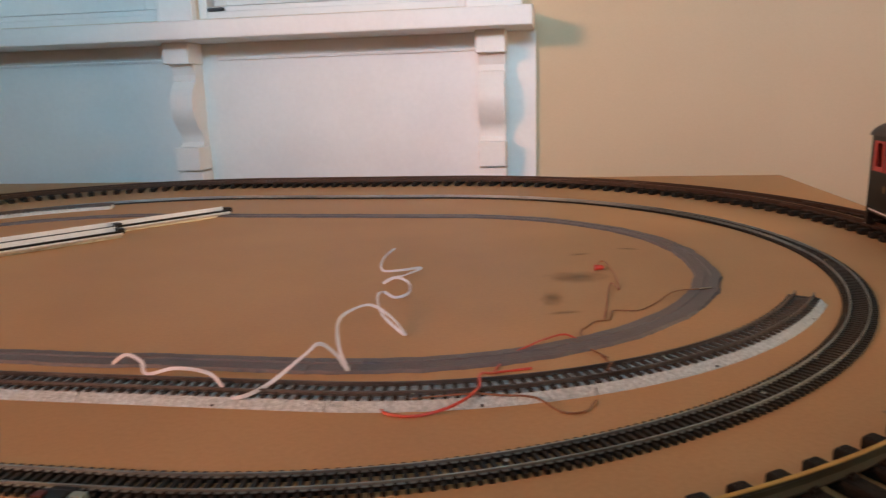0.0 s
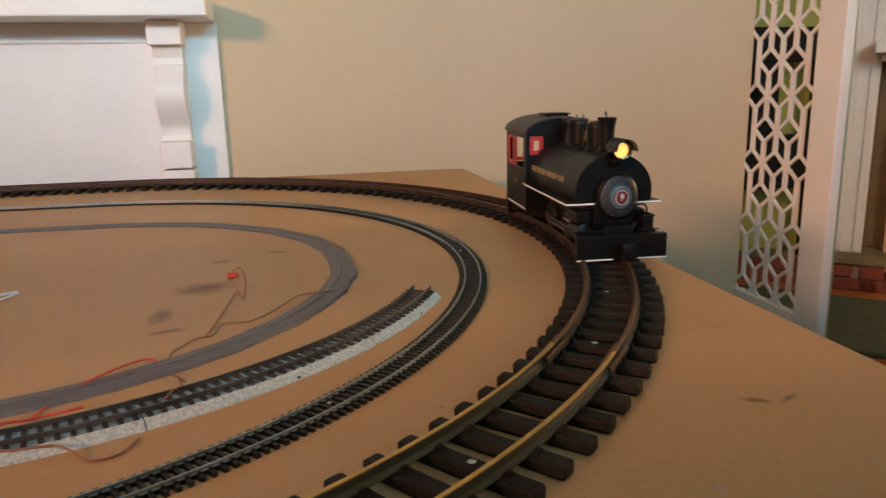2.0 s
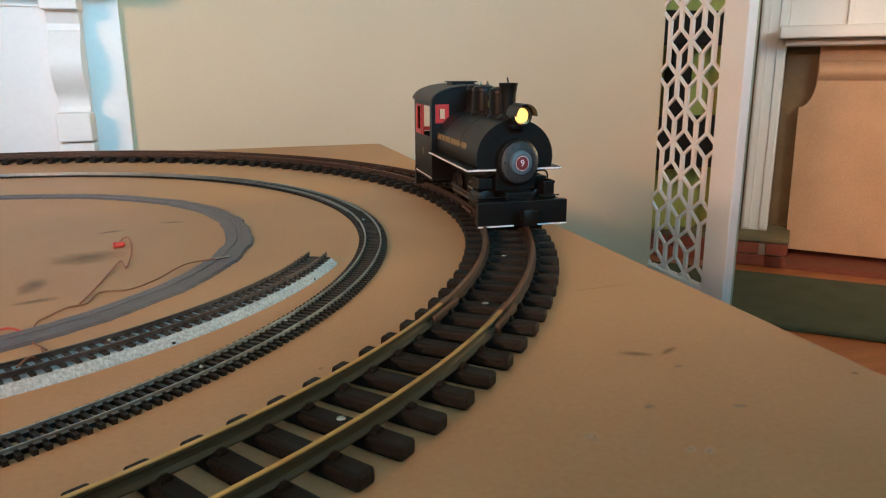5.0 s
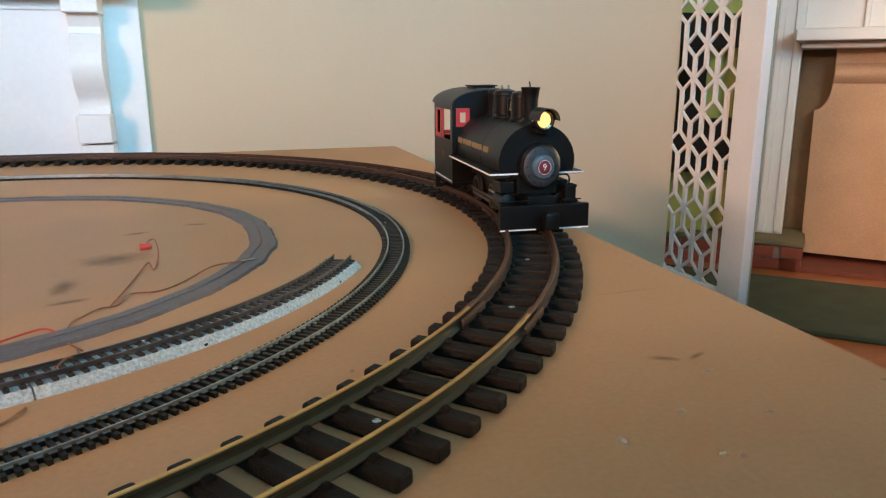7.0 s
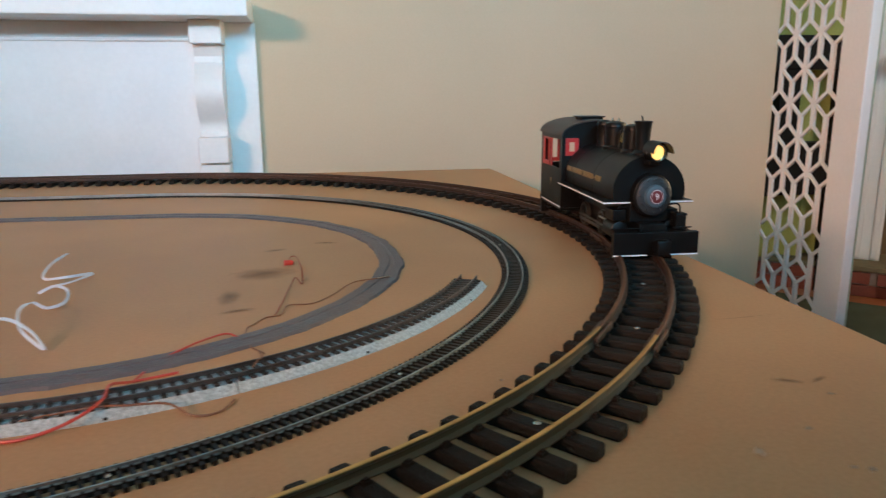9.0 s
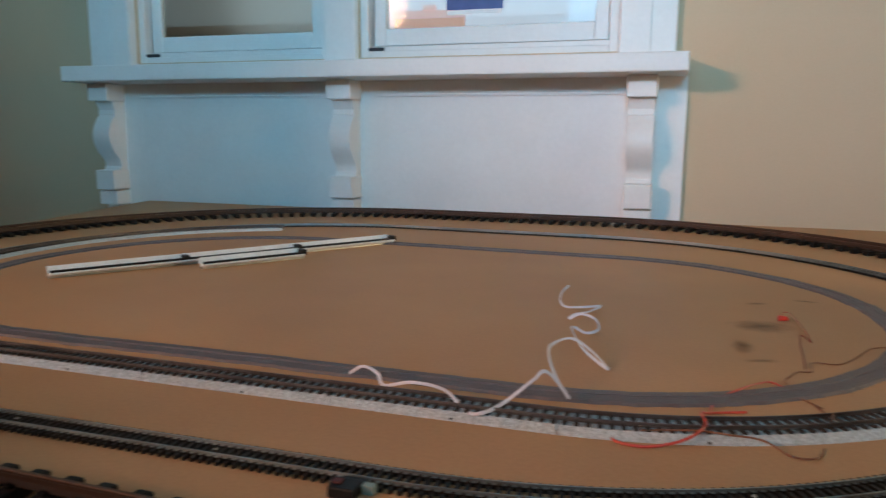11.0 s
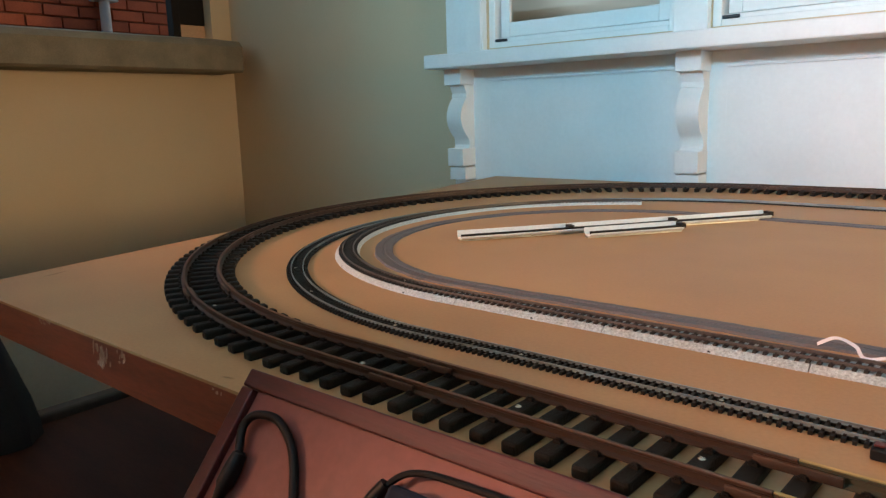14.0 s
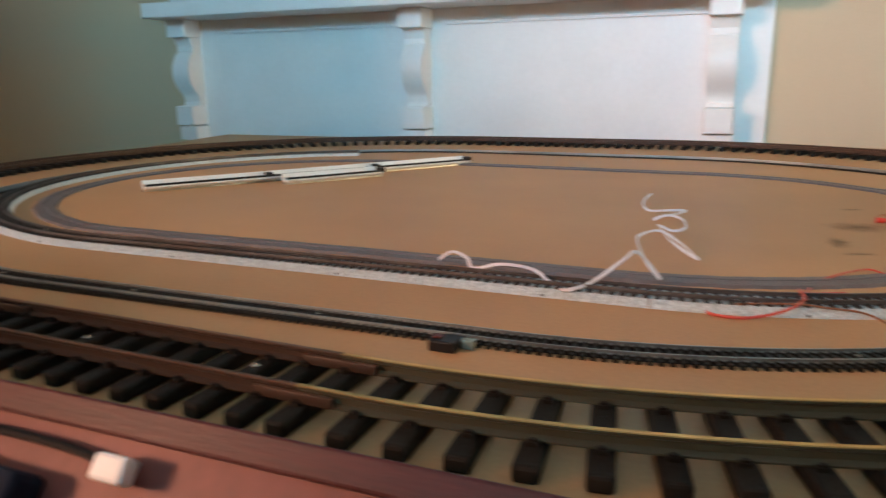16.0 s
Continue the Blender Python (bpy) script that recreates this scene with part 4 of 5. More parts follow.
cup = thing("low_panel", "low pale grey-green board standing behind the bench", "board")
M_CUP = mat("pale_grey_green_paint", (0.42, 0.40, 0.30), (0.36, 0.34, 0.25), 4, 0.7, bump=0.1, fine=120)
part("panel_face", boxes((-1.86, -1.82, 0.12, 1.20, FZ + 0.06, -0.16), bevel=0.003), M_CUP, cup)
part("plinth", boxes((-1.855, -1.825, 0.13, 1.19, FZ, FZ + 0.0595)), M_CUP, cup)
bag = bmesh.new()
rows_ = [(0.068, 0.040, 0.0), (0.066, 0.040, 0.03), (0.058, 0.034, 0.08), (0.046, 0.027, 0.13), (0.032, 0.020, 0.18), (0.020, 0.014, 0.225)]
rings = []
for wy, wx, h in rows_:
    rings.append([bag.verts.new((-1.575 + wx * math.cos(a) + 0.005 * math.sin(3 * a), 0.105 + wy * (1 + 0.13 * math.sin(5 * a + 6 * h)) * math.sin(a) + 0.02 * h * math.cos(2 * a), -0.3615 + h)) for a in [2 * math.pi * i / 20 for i in range(20)]])
for a, b in zip(rings, rings[1:]):
    for i in range(20):
        bag.faces.new((a[i], a[(i + 1) % 20], b[(i + 1) % 20], b[i]))
bag.faces.new(rings[0][::-1])
bag.faces.new(rings[-1])
M_BAG = mat("charcoal_cloth", (0.020, 0.020, 0.020), (0.012, 0.012, 0.012), 20, 0.9, bump=0.4, fine=200)
sack = thing("cloth_bag", "dark charcoal cloth bag standing on the bench", "bag")
part("bag_body", bag, M_BAG, sack, smooth=True)
part("gathered_top", lathe([(0.017, -0.139), (0.024, -0.132), (0.021, -0.120), (0.030, -0.106), (0.012, -0.104)], 14, at=(-1.575, 0.105, 0.0)), M_BAG, sack, smooth=True)

# ---------------------------------------------------------------- lattice screen in the doorway
GX = 1.50
gate = thing("lattice_screen", "white painted wooden screen with elongated honeycomb lattice", "screen")
gy0, gy1, gz0, gz1 = 1.585, 1.86, -0.43, 1.45
part("stile", boxes((GX - 0.012, GX + 0.016, 1.488, gy0, -0.748, gz1), bevel=0.003), M_WHITE, gate)
part("bottom_rail", boxes((GX - 0.012, GX + 0.016, gy0 + 0.001, gy1, -0.748, gz0), bevel=0.003), M_WHITE, gate)
part("top_rail", boxes((GX - 0.012, GX + 0.016, gy0 + 0.001, gy1, gz1 - 0.08, gz1), bevel=0.003), M_WHITE, gate)


def slat(bm, a, b, width, x0, x1):
    """A flat strip from one (y, z) point to another."""
    d = Vector((b[0] - a[0], b[1] - a[1]))
    k = Matrix.Translation((GX, a[0], a[1])) @ Matrix.Rotation(math.atan2(d.y, d.x), 4, "X")
    box(bm, x0, x1, -0.001, d.length + 0.001, -width / 2, width / 2, m=k)


# upright bars that part into diamonds, whose corners touch the bars beside them
LP_, LZ, LD = 0.0522, 0.095, 0.036
for c in range(6):
    y = 1.835 - c * LP_
    if y < gy0 + 0.02:
        continue
    bm = bmesh.new()
    z = gz0 - 0.09 + (0.252 - gz0 + 0.09) % (2 * LZ) - 2 * LZ + (LZ if c % 2 == 0 else 0)
    while z < gz1 - 0.05:
        zb, zt = max(z + LD, gz0 - 0.01), min(z + 2 * LZ - LD, gz1 - 0.07)
        if zt > zb:
            slat(bm, (y, zb), (y, zt), 0.0145, -0.004, 0.004)
        for k in (-1, 1):
            for u in (-1, 1):
                e = LP_ - 0.004
                if gz0 - 0.03 < z < gz1 - 0.1 and gy0 - 0.03 < y + k * e < gy1 + 0.03:
                    slat(bm, (y, z + u * LD), (y + k * e, z), 0.0085, -0.0035, 0.0035)
        z += 2 * LZ
    part("lattice_bar", bm, M_WHITE, gate)
structure("door_jamb", boxes((WX1 + 0.018, WX1 + 0.032, 1.50, 1.53, FZ, CZ), bevel=0.003), mat("pale_green_paint", (0.42, 0.45, 0.33), (0.36, 0.39, 0.28), 6, 0.5), "pale green painted door edge")

# ---------------------------------------------------------------- corner fireplace beyond the doorway
FP = Matrix.Translation((0.214, -0.074, 0)) @ Matrix.Rotation(radians(-42.5), 4, "Z")
fire = thing("fireplace", "corner fireplace with white painted surround and tan plastered recess", "fireplace", m=FP)
part("pilaster", boxes((-0.165, -0.045, 3.79, 4.0, -0.605, 1.7), bevel=0.003), M_WHITE, fire)
for x in (-0.158, -0.085):
    part("pilaster_reed", boxes((x, x + 0.030, 3.780, 3.7895, -0.595, 1.7), bevel=0.004), M_WHITE, fire)
part("mantel_shelf", boxes((-0.075, 1.20, 3.60, 3.99, 0.300, 0.352), (-0.05, 1.2, 3.70, 3.99, 0.27, 0.2995), bevel=0.006), M_WHITE, fire)
part("overmantel", boxes((-0.044, 0.19, 3.80, 3.99, 0.353, 1.7), (0.19, 0.21, 3.77, 3.99, 0.353, 1.7), (0.21, 1.2, 3.79, 3.99, 0.353, 1.7), bevel=0.003), M_WHITE, fire)
corb = [(0.10, 0.2695)]
for i in range(9):
    a = math.pi / 2 * i / 8
    corb.append((0.035 + 0.065 * math.cos(a), 0.12 - 0.13 * math.sin(a)))
corb += [(0.035, -0.05), (0.045, -0.7)]
part("niche_back", boxes((-0.044, 1.2, 3.97, 4.3, -0.727, 0.2695)), M_TAN, fire)
# shade of the niche's left reveal is put into this dark brown
part("shaded_reveal", boxes((-0.043, 0.11, 3.955, 3.967, -0.600, 0.269)), mat("reveal_shade_brown", (0.20, 0.125, 0.050), (0.145, 0.09, 0.036), 7, 0.6, bump=0.2), fire, "niche reveal with its shade in the dark brown colour")
breast = corb + [(1.2, -0.72), (1.2, 0.2695)]
part("chimney_breast", prism(breast, "y", 3.86, 3.969), M_TAN, fire, smooth=True)
mould = [(3.8595, 0.205)] + [(3.8595 - 0.034 * math.sin(math.pi * i / 8), 0.203 - 0.088 * i / 8) for i in range(9)] + [(3.8595, 0.113)]
part("breast_moulding", prism(mould, "x", 0.102, 1.2), M_TAN, fire, smooth=True)
part("recess_floor", boxes((0.046, 1.2, 3.64, 4.249, -0.749, -0.728)), mat("red_tiles", (0.20, 0.055, 0.032), (0.14, 0.038, 0.022), 6, 0.5), fire)
hearth = thing("hearth", "raised red brick hearth with a stone top", "hearth", m=FP)
part("hearth_top", boxes((-0.60, 0.058, 3.635, 4.2, -0.628, -0.6055), bevel=0.003), mat("dull_stone", (0.24, 0.20, 0.10), (0.18, 0.15, 0.08), 8, 0.7, bump=0.3), hearth)
part("hearth_core", boxes((-0.60, 0.052, 3.65, 4.19, -0.749, -0.629)), M_MORTAR, hearth)
M_HEARTH = mat("dark_red_hearth_brick", (0.30, 0.075, 0.040), (0.21, 0.052, 0.030), 10, 0.7, bump=0.5, fine=120, rand=0.2)
brick_me = mesh_of(boxes((0.0, 0.205, 0.0, 0.03, 0.0, 0.052), bevel=0.003), "brick", M_HEARTH)
for r in range(2):
    for c in range(4):
        x = -0.60 - 0.105 * (r % 2) + c * 0.215
        if x + 0.205 < 0.06:
            ob = new("brick", brick_me)
            ob.parent = hearth
            ob.matrix_basis = pose(x, 3.637, -0.747 + r * 0.059)
box_end = mesh_of(boxes((0.0, 0.095, 0.0, 0.03, 0.0, 0.052), bevel=0.003), "brick", M_HEARTH)
for r in range(2):
    ob = new("brick", box_end)
    ob.parent = hearth
    ob.matrix_basis = pose(-0.045 if r == 0 else -0.06 + 0.02, 3.637, -0.747 + r * 0.059)
mt = part("floor_mat", boxes((-0.60, 1.3, 2.74, 3.45, FZ + 0.001, FZ + 0.022), bevel=0.006), M_GREENMAT)
mt.matrix_world = FP
tagged(mt, "dark green mat lying before the fireplace", "mat")
# things seen through the lattice
bm = bmesh.new()
prof = [(1.72 + i * 0.03, 2.92 + 0.025 * math.sin(i * 1.3)) for i in range(32)]
prism(prof + [(x, y + 0.008) for x, y in reversed(prof)], "z", -0.595, 1.5, bm)
tagged(part("curtain", bm, M_OLIVE, smooth=True), "long olive green curtain in pleats", "curtain")
cabinet = thing("dark_cabinet", "black lacquered open shelf cabinet", "cabinet")
part("upper_box", boxes((1.80, 2.50, 2.75, 2.84, 0.275, 0.42), bevel=0.006), M_DARK, cabinet)
part("lower_box", boxes((1.80, 2.50, 2.75, 2.84, -0.275, -0.04), bevel=0.006), M_DARK, cabinet)
part("divider", boxes((2.15, 2.25, 2.76, 2.83, -0.0395, 0.2745), bevel=0.004), M_DARK, cabinet)
for x in (1.82, 2.45):
    part("upright", boxes((x, x + 0.04, 2.76, 2.83, -0.0395, 0.2745), bevel=0.004), M_DARK, cabinet)
    part("leg", boxes((x, x + 0.04, 2.76, 2.83, -0.748, -0.2755), bevel=0.004), M_DARK, cabinet)

# ---------------------------------------------------------------- locomotive
def locomotive():
    L = thing("model_locomotive", "black model saddle tank steam locomotive with red cab windows", "locomotive")
    # frame, beams
    part("chassis", boxes((-0.169, 0.169, -0.019, 0.019, 0.026, 0.052), (-0.15, 0.150, -0.026, 0.026, 0.052, 0.074), bevel=0.001), M_BLACK, L)
    part("running_board", boxes((-0.060, 0.149, -0.0625, 0.0625, 0.0745, 0.0775), bevel=0.0006), M_BLACK, L)
    part("running_board_line", boxes((-0.058, 0.1495, 0.0627, 0.0631, 0.0752, 0.0772), (-0.058, 0.1495, -0.0631, -0.0627, 0.0752, 0.0772), (0.1492, 0.1497, -0.0625, 0.0625, 0.0752, 0.0772)), M_LINE, L, "thin white line")
    for sx, nm in ((1, "front_beam"), (-1, "rear_beam")):
        b = part(nm, boxes(tuple(sorted((sx * 0.170, sx * 0.180))) + (-0.0585, 0.0585, 0.0155, 0.0440), bevel=0.001), M_BLACK, L)
        part("beam_line", boxes(tuple(sorted((sx * 0.1800, sx * 0.1806))) + (-0.0585, -0.012, 0.0155, 0.0172), tuple(sorted((sx * 0.1800, sx * 0.1806))) + (0.010, 0.0585, 0.0155, 0.0172)), M_LINE, b, "white line")
        part("step_plate", boxes(tuple(sorted((sx * 0.150, sx * 0.169))) + (-0.052, 0.052, 0.0405, 0.0438), bevel=0.0005), M_BLACK, L)
        c = part("coupler", boxes(tuple(sorted((sx * 0.1807, sx * 0.196))) + (-0.005, 0.005, 0.0215, 0.034), tuple(sorted((sx * 0.194, sx * 0.206))) + (-0.009, 0.009, 0.0195, 0.0385), bevel=0.0018), M_BLACK, L, smooth=True)
        for k in (-1, 1):
            part("lift_bar", tube([(sx * 0.176, k * 0.020, 0.043), (sx * 0.182, k * 0.020, 0.050), (sx * 0.182, k * 0.046, 0.050)], 0.0008, 6), M_BLACK, L)
    # saddle tank
    prof = []
    for i in range(21):
        a = math.pi * i / 20
        prof.append((0.0505 * math.cos(a), 0.090 + 0.0435 * math.sin(a)))
    prof = [(0.0485, 0.0782), (0.0500, 0.084)] + prof[0:] + [(-0.0500, 0.084), (-0.0485, 0.0782)]
    tank = part("saddle_tank", prism(prof, "x", -0.0595, 0.1480), M_BLACK, L, smooth=True)
    for x in (-0.02, 0.065):
        ring = [(y * 1.006, 0.092 + (z - 0.092) * 1.008) for y, z in prof]
        part("tank_strap", prism(ring, "x", x, x + 0.0014), M_BLACK, tank)
    for k in (-1, 1):
        bm = bmesh.new()
        x = 0.098
        for run in (3, 1, 6, 0, 6, 0, 3):
            if run == 0:
                x -= 0.004
                continue
            for i in range(run):
                low = 0.0985 if run == 1 else 0.0957
                vs = box(bm, x - 0.0052, x, k * 0.0496 - 0.0006, k * 0.0496 + 0.0006, low, 0.1030 if run > 1 else 0.0998)
                for v in vs:
                    v.co.x += -k * (v.co.z - 0.099) * 0.2
                x -= 0.0076
        part("tank_lettering", bm, M_GOLD, tank, "row of gold bars")
    # smokebox and its door
    part("smokebox", lathe([(0.0265, 0.1482), (0.0265, 0.1600), (0.0250, 0.1615)], 32, "x", (0, 0, 0.086)), M_BLACK, L, smooth=True)
    door = part("smokebox_door", lathe([(0.0238, 0.1616), (0.0238, 0.1640), (0.0224, 0.1652), (0.0140, 0.1662)], 32, "x", (0, 0, 0.086)), M_GREY, L, "graphite grey round door", smooth=True)
    part("door_cap", lathe([(0.0142, 0.1658), (0.0140, 0.1698), (0.0128, 0.1716), (0.0108, 0.1722)], 32, "x", (0, 0, 0.086)), mat("steel_blue_paint", (0.085, 0.135, 0.175), (0.06, 0.10, 0.13), 30, 0.35), door, "steel blue raised door centre", smooth=True)
    bm = bmesh.new()
    for i in range(12):
        a = 2 * math.pi * i / 12
        lathe([(0.0011, 0.1645), (0.0011, 0.1672), (0.0006, 0.1678)], 6, "x", (0, 0.0195 * math.cos(a), 0.086 + 0.0195 * math.sin(a)), bm)
    part("door_bolts", bm, M_GREY, door)
    part("number_plate", lathe([(0.0088, 0.1723), (0.0088, 0.1738), (0.0080, 0.1740)], 28, "x", (0, 0, 0.086)), M_PLATE, door, "round dark red number plate", smooth=True)
    bm = bmesh.new()
    n = 28
    a0 = [bm.verts.new((0.17425, 0.0084 * math.cos(2 * math.pi * i / n), 0.086 + 0.0084 * math.sin(2 * math.pi * i / n))) for i in range(n)]
    a1 = [bm.verts.new((0.17425, 0.0078 * math.cos(2 * math.pi * i / n), 0.086 + 0.0078 * math.sin(2 * math.pi * i / n))) for i in range(n)]
    for i in range(n):
        bm.faces.new((a0[i], a0[(i + 1) % n], a1[(i + 1) % n], a1[i]))
    part("plate_ring", bm, M_LINE, door)

    def digit(parent, size, m, material):
        cu = bpy.data.curves.new("nine", "FONT")
        cu.body, cu.size, cu.align_x, cu.align_y, cu.extrude = "9", size, "CENTER", "CENTER", 0.0002
        tmp = bpy.data.objects.new("nine", cu)
        scene.collection.objects.link(tmp)
        dg = bpy.context.evaluated_depsgraph_get()
        me = bpy.data.meshes.new_from_object(tmp.evaluated_get(dg))
        bpy.data.objects.remove(tmp)
        me.materials.clear()
        me.materials.append(material)
        ob = new("number", me)
        ob.parent = parent
        ob.matrix_basis = m
        return ob

    digit(door, 0.0105, pose(0.1745, 0, 0.086, 90, 0, 90), M_LINE)
    # chimney, domes, bell
    part("chimney", lathe([(0.0135, 0.131), (0.0135, 0.134), (0.0095, 0.138), (0.0100, 0.160), (0.0115, 0.170), (0.0122, 0.171), (0.0122, 0.1735), (0.0085, 0.1735), (0.0075, 0.165)], 28, at=(0.119, 0, 0)), M_BLACK, L, smooth=True)
    part("chimney_pipe", tube([(0.106, 0.004, 0.150), (0.106, 0.004, 0.176), (0.103, 0.004, 0.179)], 0.0011, 6), M_BLACK, L)
    for x, r, top in ((0.086, 0.0140, 0.168), (0.018, 0.0160, 0.169), (-0.026, 0.0115, 0.169)):
        part("dome", lathe([(r * 1.15, 0.130), (r * 1.15, 0.1345), (r, 0.137), (r, top - 0.008), (r * 1.03, top - 0.0075), (r * 1.03, top - 0.006), (r * 0.9, top - 0.002), (r * 0.5, top), (r * 0.1, top + 0.0005)], 28, at=(x, 0, 0)), M_BLACK, L, smooth=True)
    for k in (-1, 1):
        part("safety_valve", lathe([(0.0022, 0.1685), (0.0022, 0.171), (0.0012, 0.172), (0.0012, 0.174)], 10, at=(0.018, k * 0.005, 0)), M_SCREW, L, smooth=True)
    bell = part("bell", lathe([(0.0065, 0.143), (0.0058, 0.146), (0.0040, 0.151), (0.0036, 0.155), (0.0012, 0.157)], 18, at=(0.053, 0, 0)), M_BRASSB, L, "small brass bell", smooth=True)
    part("bell_yoke", tube([(0.053, -0.0075, 0.134), (0.053, -0.0075, 0.158), (0.053, 0, 0.1605), (0.053, 0.0075, 0.158), (0.053, 0.0075, 0.134)], 0.0010, 6), M_BLACK, bell)
    # headlamp
    hl = part("headlamp", lathe([(0.0095, 0.146), (0.0112, 0.1465), (0.0112, 0.168), (0.0120, 0.169), (0.0120, 0.172), (0.0102, 0.172), (0.0100, 0.166)], 28, "x", (0, 0, 0.1385)), M_BLACK, L, smooth=True)
    vis = [(0.0135 * math.cos(a), 0.1385 + 0.0135 * math.sin(a)) for a in [math.pi * i / 16 for i in range(17)]]
    vis += [(y * 0.94, 0.1385 + (z - 0.1385) * 0.94) for y, z in reversed(vis)]
    part("visor", prism(vis, "x", 0.150, 0.186), M_BLACK, hl, smooth=True)
    part("reflector", lathe([(0.0020, 0.160), (0.0060, 0.1625), (0.0096, 0.1668)], 24, "x", (0, 0, 0.1385)), mat("mirror_reflector", (0.90, 0.78, 0.50), (0.85, 0.72, 0.45), 20, 0.25, metal=1.0), hl, smooth=True)
    part("bulb", lathe([(0.0010, 0.161), (0.0082, 0.163), (0.0097, 0.1655), (0.0070, 0.168), (0.0010, 0.1692)], 18, "x", (0, 0, 0.1385)), glow("warm_bulb", (1.0, 0.47, 0.10), 3.4), hl, "lit warm bulb", smooth=True)
    part("lens", lathe([(0.0098, 0.1695), (0.0098, 0.1705), (0.0060, 0.1718), (0.0010, 0.1722)], 24, "x", (0, 0, 0.1385)), M_LENS, hl, smooth=True)
    part("lamp_bracket", boxes((0.140, 0.166, -0.009, 0.009, 0.1235, 0.1285), bevel=0.0008), M_BLACK, hl)
    # cab
    cab = part("cab", boxes((-0.180, -0.060, -0.057, 0.057, 0.0345, 0.0375)), M_BLACK, L)
    x0, x1 = -0.180, -0.060
    wz0, wz1, top = 0.096, 0.139, 0.1465
    for k in (-1, 1):
        ya, yb = sorted((k * 0.0575, k * 0.0552))
        part("cab_side", boxes((x0, x1, ya, yb, 0.0380, wz0), (x0, x1, ya, yb, wz1, top), (x0, x0 + 0.012, ya, yb, wz0, wz1), (x1 - 0.012, x1, ya, yb, wz0, wz1), (-0.128, -0.122, ya, yb, wz0, wz1)), M_BLACK, cab)
        yo = k * 0.0579
        a, b = sorted((yo - k * 0.0016, yo + k * 0.0003))
        fr = 0.0062
        part("window_surround", boxes((x0 + 0.0125, x0 + 0.0125 + fr + 0.003, a, b, wz0, wz1), (-0.1285 - fr, -0.1285, a, b, wz0, wz1), (x0 + 0.022, -0.1285 - fr, a, b, wz0, wz0 + fr), (x0 + 0.022, -0.1285 - fr, a, b, wz1 - fr * 0.5, wz1), (-0.1215, -0.1215 + fr, a, b, wz0, wz1)), M_RED, cab, "bright red window frame")
        part("cab_line", boxes((x0 + 0.004, x1 - 0.002, *sorted((k * 0.0576, k * 0.0582)), 0.0382, 0.0400)), M_LINE, cab, "thin white line")
        part("grab_rail", tube([(x0 - 0.002, k * 0.054, 0.070), (x0 - 0.006, k * 0.054, 0.072), (x0 - 0.006, k * 0.054, 0.100), (x0 - 0.002, k * 0.054, 0.102)], 0.0008, 6), M_BLACK, cab)
        digit(cab, 0.016, pose(-0.118, k * 0.0580, 0.072, 90, 0, 0 if k < 0 else 180), M_GOLD)
    arch = [(0.0575 * math.cos(a), top + 0.0205 * math.sin(a)) for a in [math.pi * i / 18 for i in range(19)]]
    for x, nm in ((x1 - 0.002, "cab_front"), (x0, "cab_rear")):
        bm = bmesh.new()
        prism(arch, "x", x, x + 0.002, bm)
        if nm == "cab_front":
            for k in (-1, 1):
                box(bm, x, x + 0.002, *sorted((k * 0.0552, k * 0.049)), 0.038, top)
                box(bm, x, x + 0.002, *sorted((k * 0.049, k * 0.033)), 0.038, 0.118)
                box(bm, x, x + 0.002, *sorted((k * 0.049, k * 0.033)), 0.1395, top)
            box(bm, x, x + 0.002, -0.033, 0.033, 0.038, top)
        else:
            for k in (-1, 1):
                box(bm, x, x + 0.002, *sorted((k * 0.0552, k * 0.048)), 0.038, top)
                box(bm, x, x + 0.002, *sorted((k * 0.048, k * 0.017)), 0.038, 0.096)
                box(bm, x, x + 0.002, *sorted((k * 0.022, k * 0.014)), 0.038, top)
        part(nm, bm, M_BLACK, cab)
    for k in (-1, 1):
        c, s = k * 0.041, 0.0085
        part("front_window_frame", boxes((x1 - 0.001, x1 + 0.0018, c - 0.0105, c - 0.0045, 0.116, 0.1415), (x1 - 0.001, x1 + 0.0018, c + 0.0045, c + 0.0105, 0.116, 0.1415), (x1 - 0.001, x1 + 0.0018, c - 0.0045, c + 0.0045, 0.116, 0.122), (x1 - 0.001, x1 + 0.0018, c - 0.0045, c + 0.0045, 0.1355, 0.1415)), M_RED, cab, "bright red window frame")
        part("rear_window_frame", boxes((x0 - 0.0012, x0 + 0.001, *sorted((k * 0.0475, k * 0.0415)), 0.097, 0.1455), (x0 - 0.0012, x0 + 0.001, *sorted((k * 0.0285, k * 0.0225)), 0.097, 0.1455), (x0 - 0.0012, x0 + 0.001, *sorted((k * 0.0415, k * 0.0285)), 0.097, 0.103), (x0 - 0.0012, x0 + 0.001, *sorted((k * 0.0415, k * 0.0285)), 0.1405, 0.1455)), M_RED, cab, "bright red window frame")
    roof = [(0.0600 * math.cos(a), top - 0.001 + 0.0225 * math.sin(a)) for a in [math.pi * i / 22 for i in range(23)]]
    roof += [(y * 0.965, top - 0.001 + (z - top + 0.001) * 0.90) for y, z in reversed(roof)]
    part("cab_roof", prism(roof, "x", x0 - 0.004, x1 + 0.006), mat("matt_black_roof", (0.042, 0.036, 0.031), (0.026, 0.022, 0.019), 20, 0.55), cab, "matt black arched roof", smooth=True)
    part("roof_hatch", boxes((-0.118, -0.084, -0.018, 0.018, 0.1655, 0.1705), (-0.121, -0.081, -0.021, 0.021, 0.1705, 0.1722), bevel=0.0008), M_BLACK, cab)
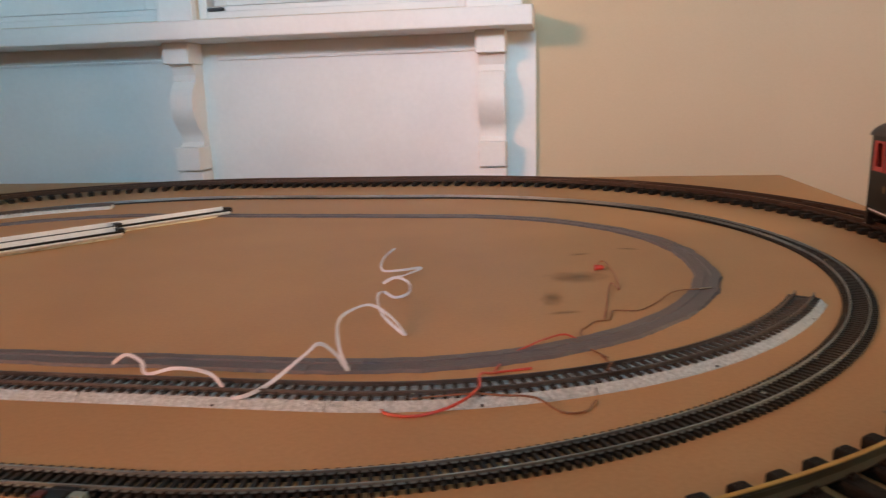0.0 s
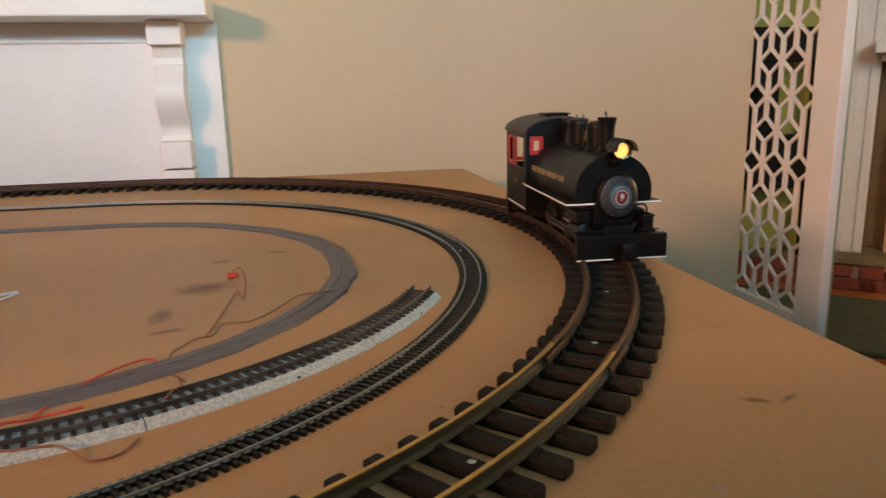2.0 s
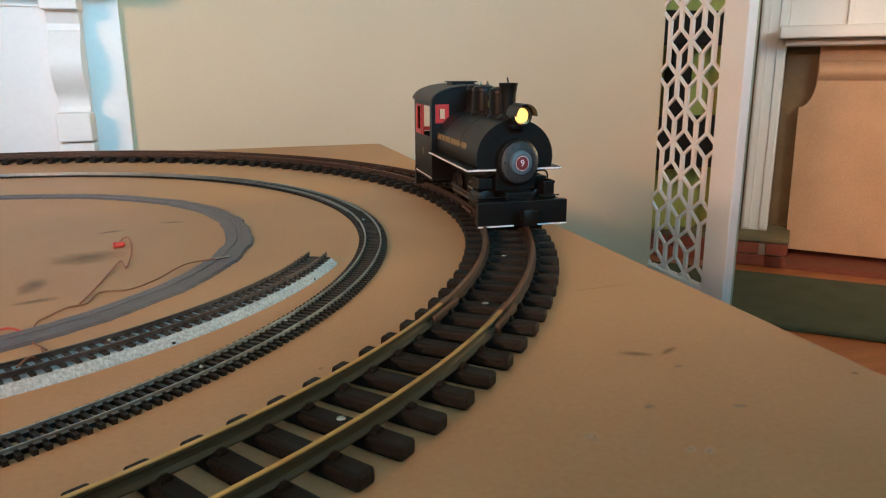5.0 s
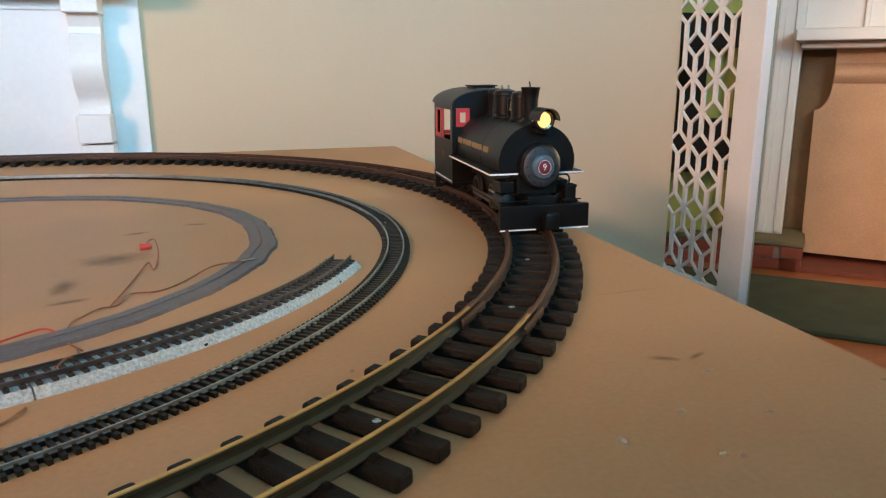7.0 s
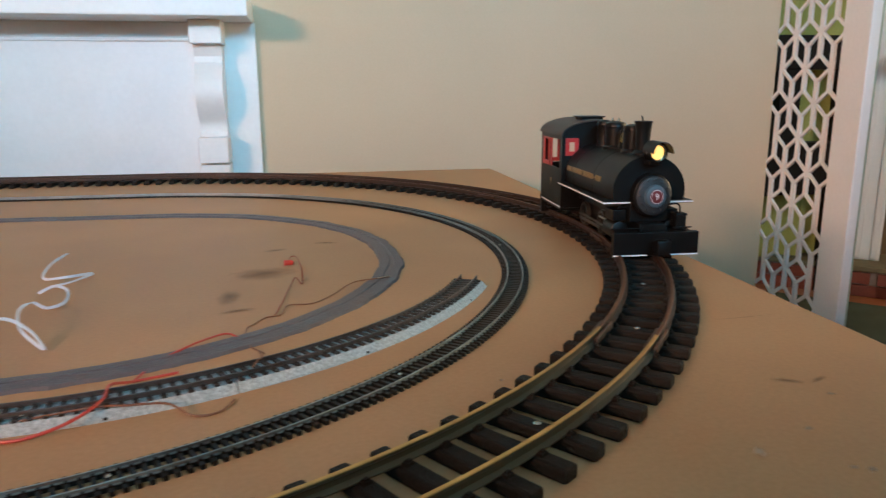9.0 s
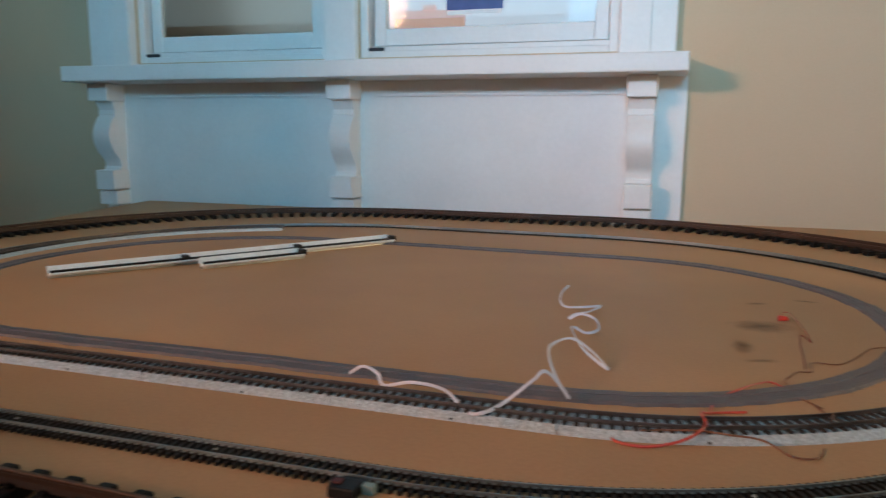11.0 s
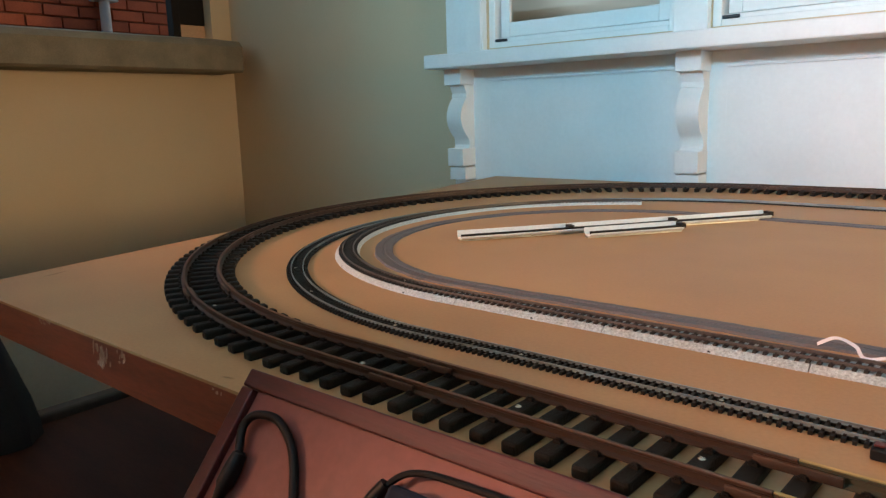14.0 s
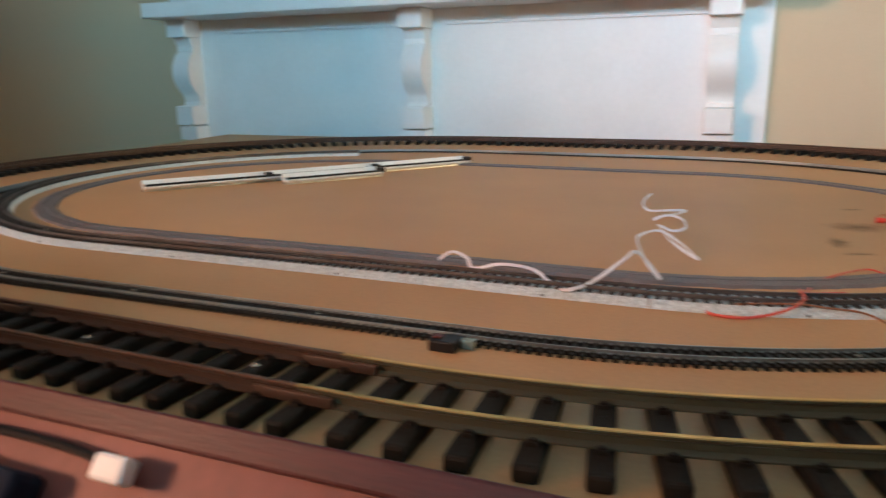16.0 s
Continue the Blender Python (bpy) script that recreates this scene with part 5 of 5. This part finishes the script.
    part("backhead", lathe([(0.034, -0.075), (0.034, -0.0625)], 28, "x", (0, 0, 0.097)), mat("dark_green_backhead", (0.012, 0.035, 0.03), (0.01, 0.025, 0.02), 30, 0.5), cab)
    # wheels and rods
    for x in (-0.030, 0.048):
        for k in (-1, 1):
            y = k * 0.0250
            wh = part("wheel", lathe([(0.0185, y - 0.003), (0.0185, y - 0.0015), (0.0165, y - 0.0015), (0.0165, y + 0.003), (0.0135, y + 0.0032), (0.0130, y + 0.001), (0.004, y + 0.001), (0.004, y + 0.004)] if k > 0 else [(0.0185, y + 0.003), (0.0185, y + 0.0015), (0.0165, y + 0.0015), (0.0165, y - 0.003), (0.0135, y - 0.0032), (0.0130, y - 0.001), (0.004, y - 0.001), (0.004, y - 0.004)], 30, "y", (x, 0, 0.0342)), M_WHEEL, L, "dark steel wheel", smooth=True)
            part("wheel_centre", lathe([(0.0128, y + k * 0.0012), (0.0128, y + k * 0.0018), (0.003, y + k * 0.0022)], 24, "y", (x, 0, 0.0342)), M_BLACK, wh)
    for k in (-1, 1):
        part("side_rod", boxes((-0.036, 0.054, *sorted((k * 0.0300, k * 0.0318)), 0.0255, 0.0305), bevel=0.0008), M_WHEEL, L, "dull steel rod")
        part("main_rod", boxes((-0.034, 0.112, *sorted((k * 0.0322, k * 0.0338)), 0.0330, 0.0365), bevel=0.0006), M_WHEEL, L, "dull steel rod")
        cyl = part("cylinder", lathe([(0.0105, 0.108), (0.0120, 0.109), (0.0120, 0.142), (0.0105, 0.143)], 24, "x", (0, k * 0.036, 0.040)), M_BLACK, L, smooth=True)
        part("valve_chest", boxes((0.110, 0.141, *sorted((k * 0.027, k * 0.046)), 0.0525, 0.066), bevel=0.0012), M_BLACK, cyl)
        part("slide_bar", boxes((0.060, 0.109, *sorted((k * 0.034, k * 0.036)), 0.044, 0.046)), M_STEEL, L)
        part("steam_pipe", tube(smooth_line([(0.128, k * 0.036, 0.060), (0.132, k * 0.034, 0.066), (0.142, k * 0.028, 0.072), (0.150, k * 0.022, 0.076)], 6), 0.0030, 8), M_BLACK, L, smooth=True)
        part("cab_step", boxes((-0.150, -0.130, *sorted((k * 0.050, k * 0.056)), 0.026, 0.028), (-0.142, -0.138, *sorted((k * 0.053, k * 0.055)), 0.028, 0.0425)), M_BLACK, L)
    pump = part("air_pump", boxes((0.152, 0.167, 0.032, 0.046, 0.0440, 0.0640), (0.150, 0.169, 0.030, 0.048, 0.0440, 0.0465), (0.151, 0.168, 0.031, 0.047, 0.0610, 0.0640), bevel=0.001), M_BLACK, L)
    part("pump_pipe", tube(smooth_line([(0.160, 0.039, 0.064), (0.162, 0.038, 0.072), (0.163, 0.032, 0.076), (0.158, 0.022, 0.074)], 6), 0.0012, 6), M_BLACK, pump, smooth=True)
    for k in (-1, 1):
        digit(hl, 0.0075, pose(0.158, k * 0.0114, 0.1385, 90, 0, 0 if k < 0 else 180), M_LINE)
    return L


loco = locomotive()
TH = radians(-3.4)
C = Vector((-0.216, 0.8315))
LP = C + 0.743 * Vector((math.cos(TH), math.sin(TH)))
loco.matrix_world = pose(LP.x, LP.y, 0.0010, 0, 0, math.degrees(TH) - 89.6) @ Matrix.Diagonal((0.905, 0.87, 0.95, 1))

# ---------------------------------------------------------------- pieces of the outer brick wall
bm = boxes((0.0, 0.02, 0.0, 0.215, 0.0, 0.065), bevel=0.003)
ob_me = mesh_of(bm, "brick", M_BRICK)
for r in range(24):
    for c in range(16):
        ob = new("brick", ob_me)
        ob.parent = outer
        ob.matrix_basis = pose(-5.235, -0.95 + c * 0.226 + 0.113 * (r % 2), 0.45 + r * 0.077)
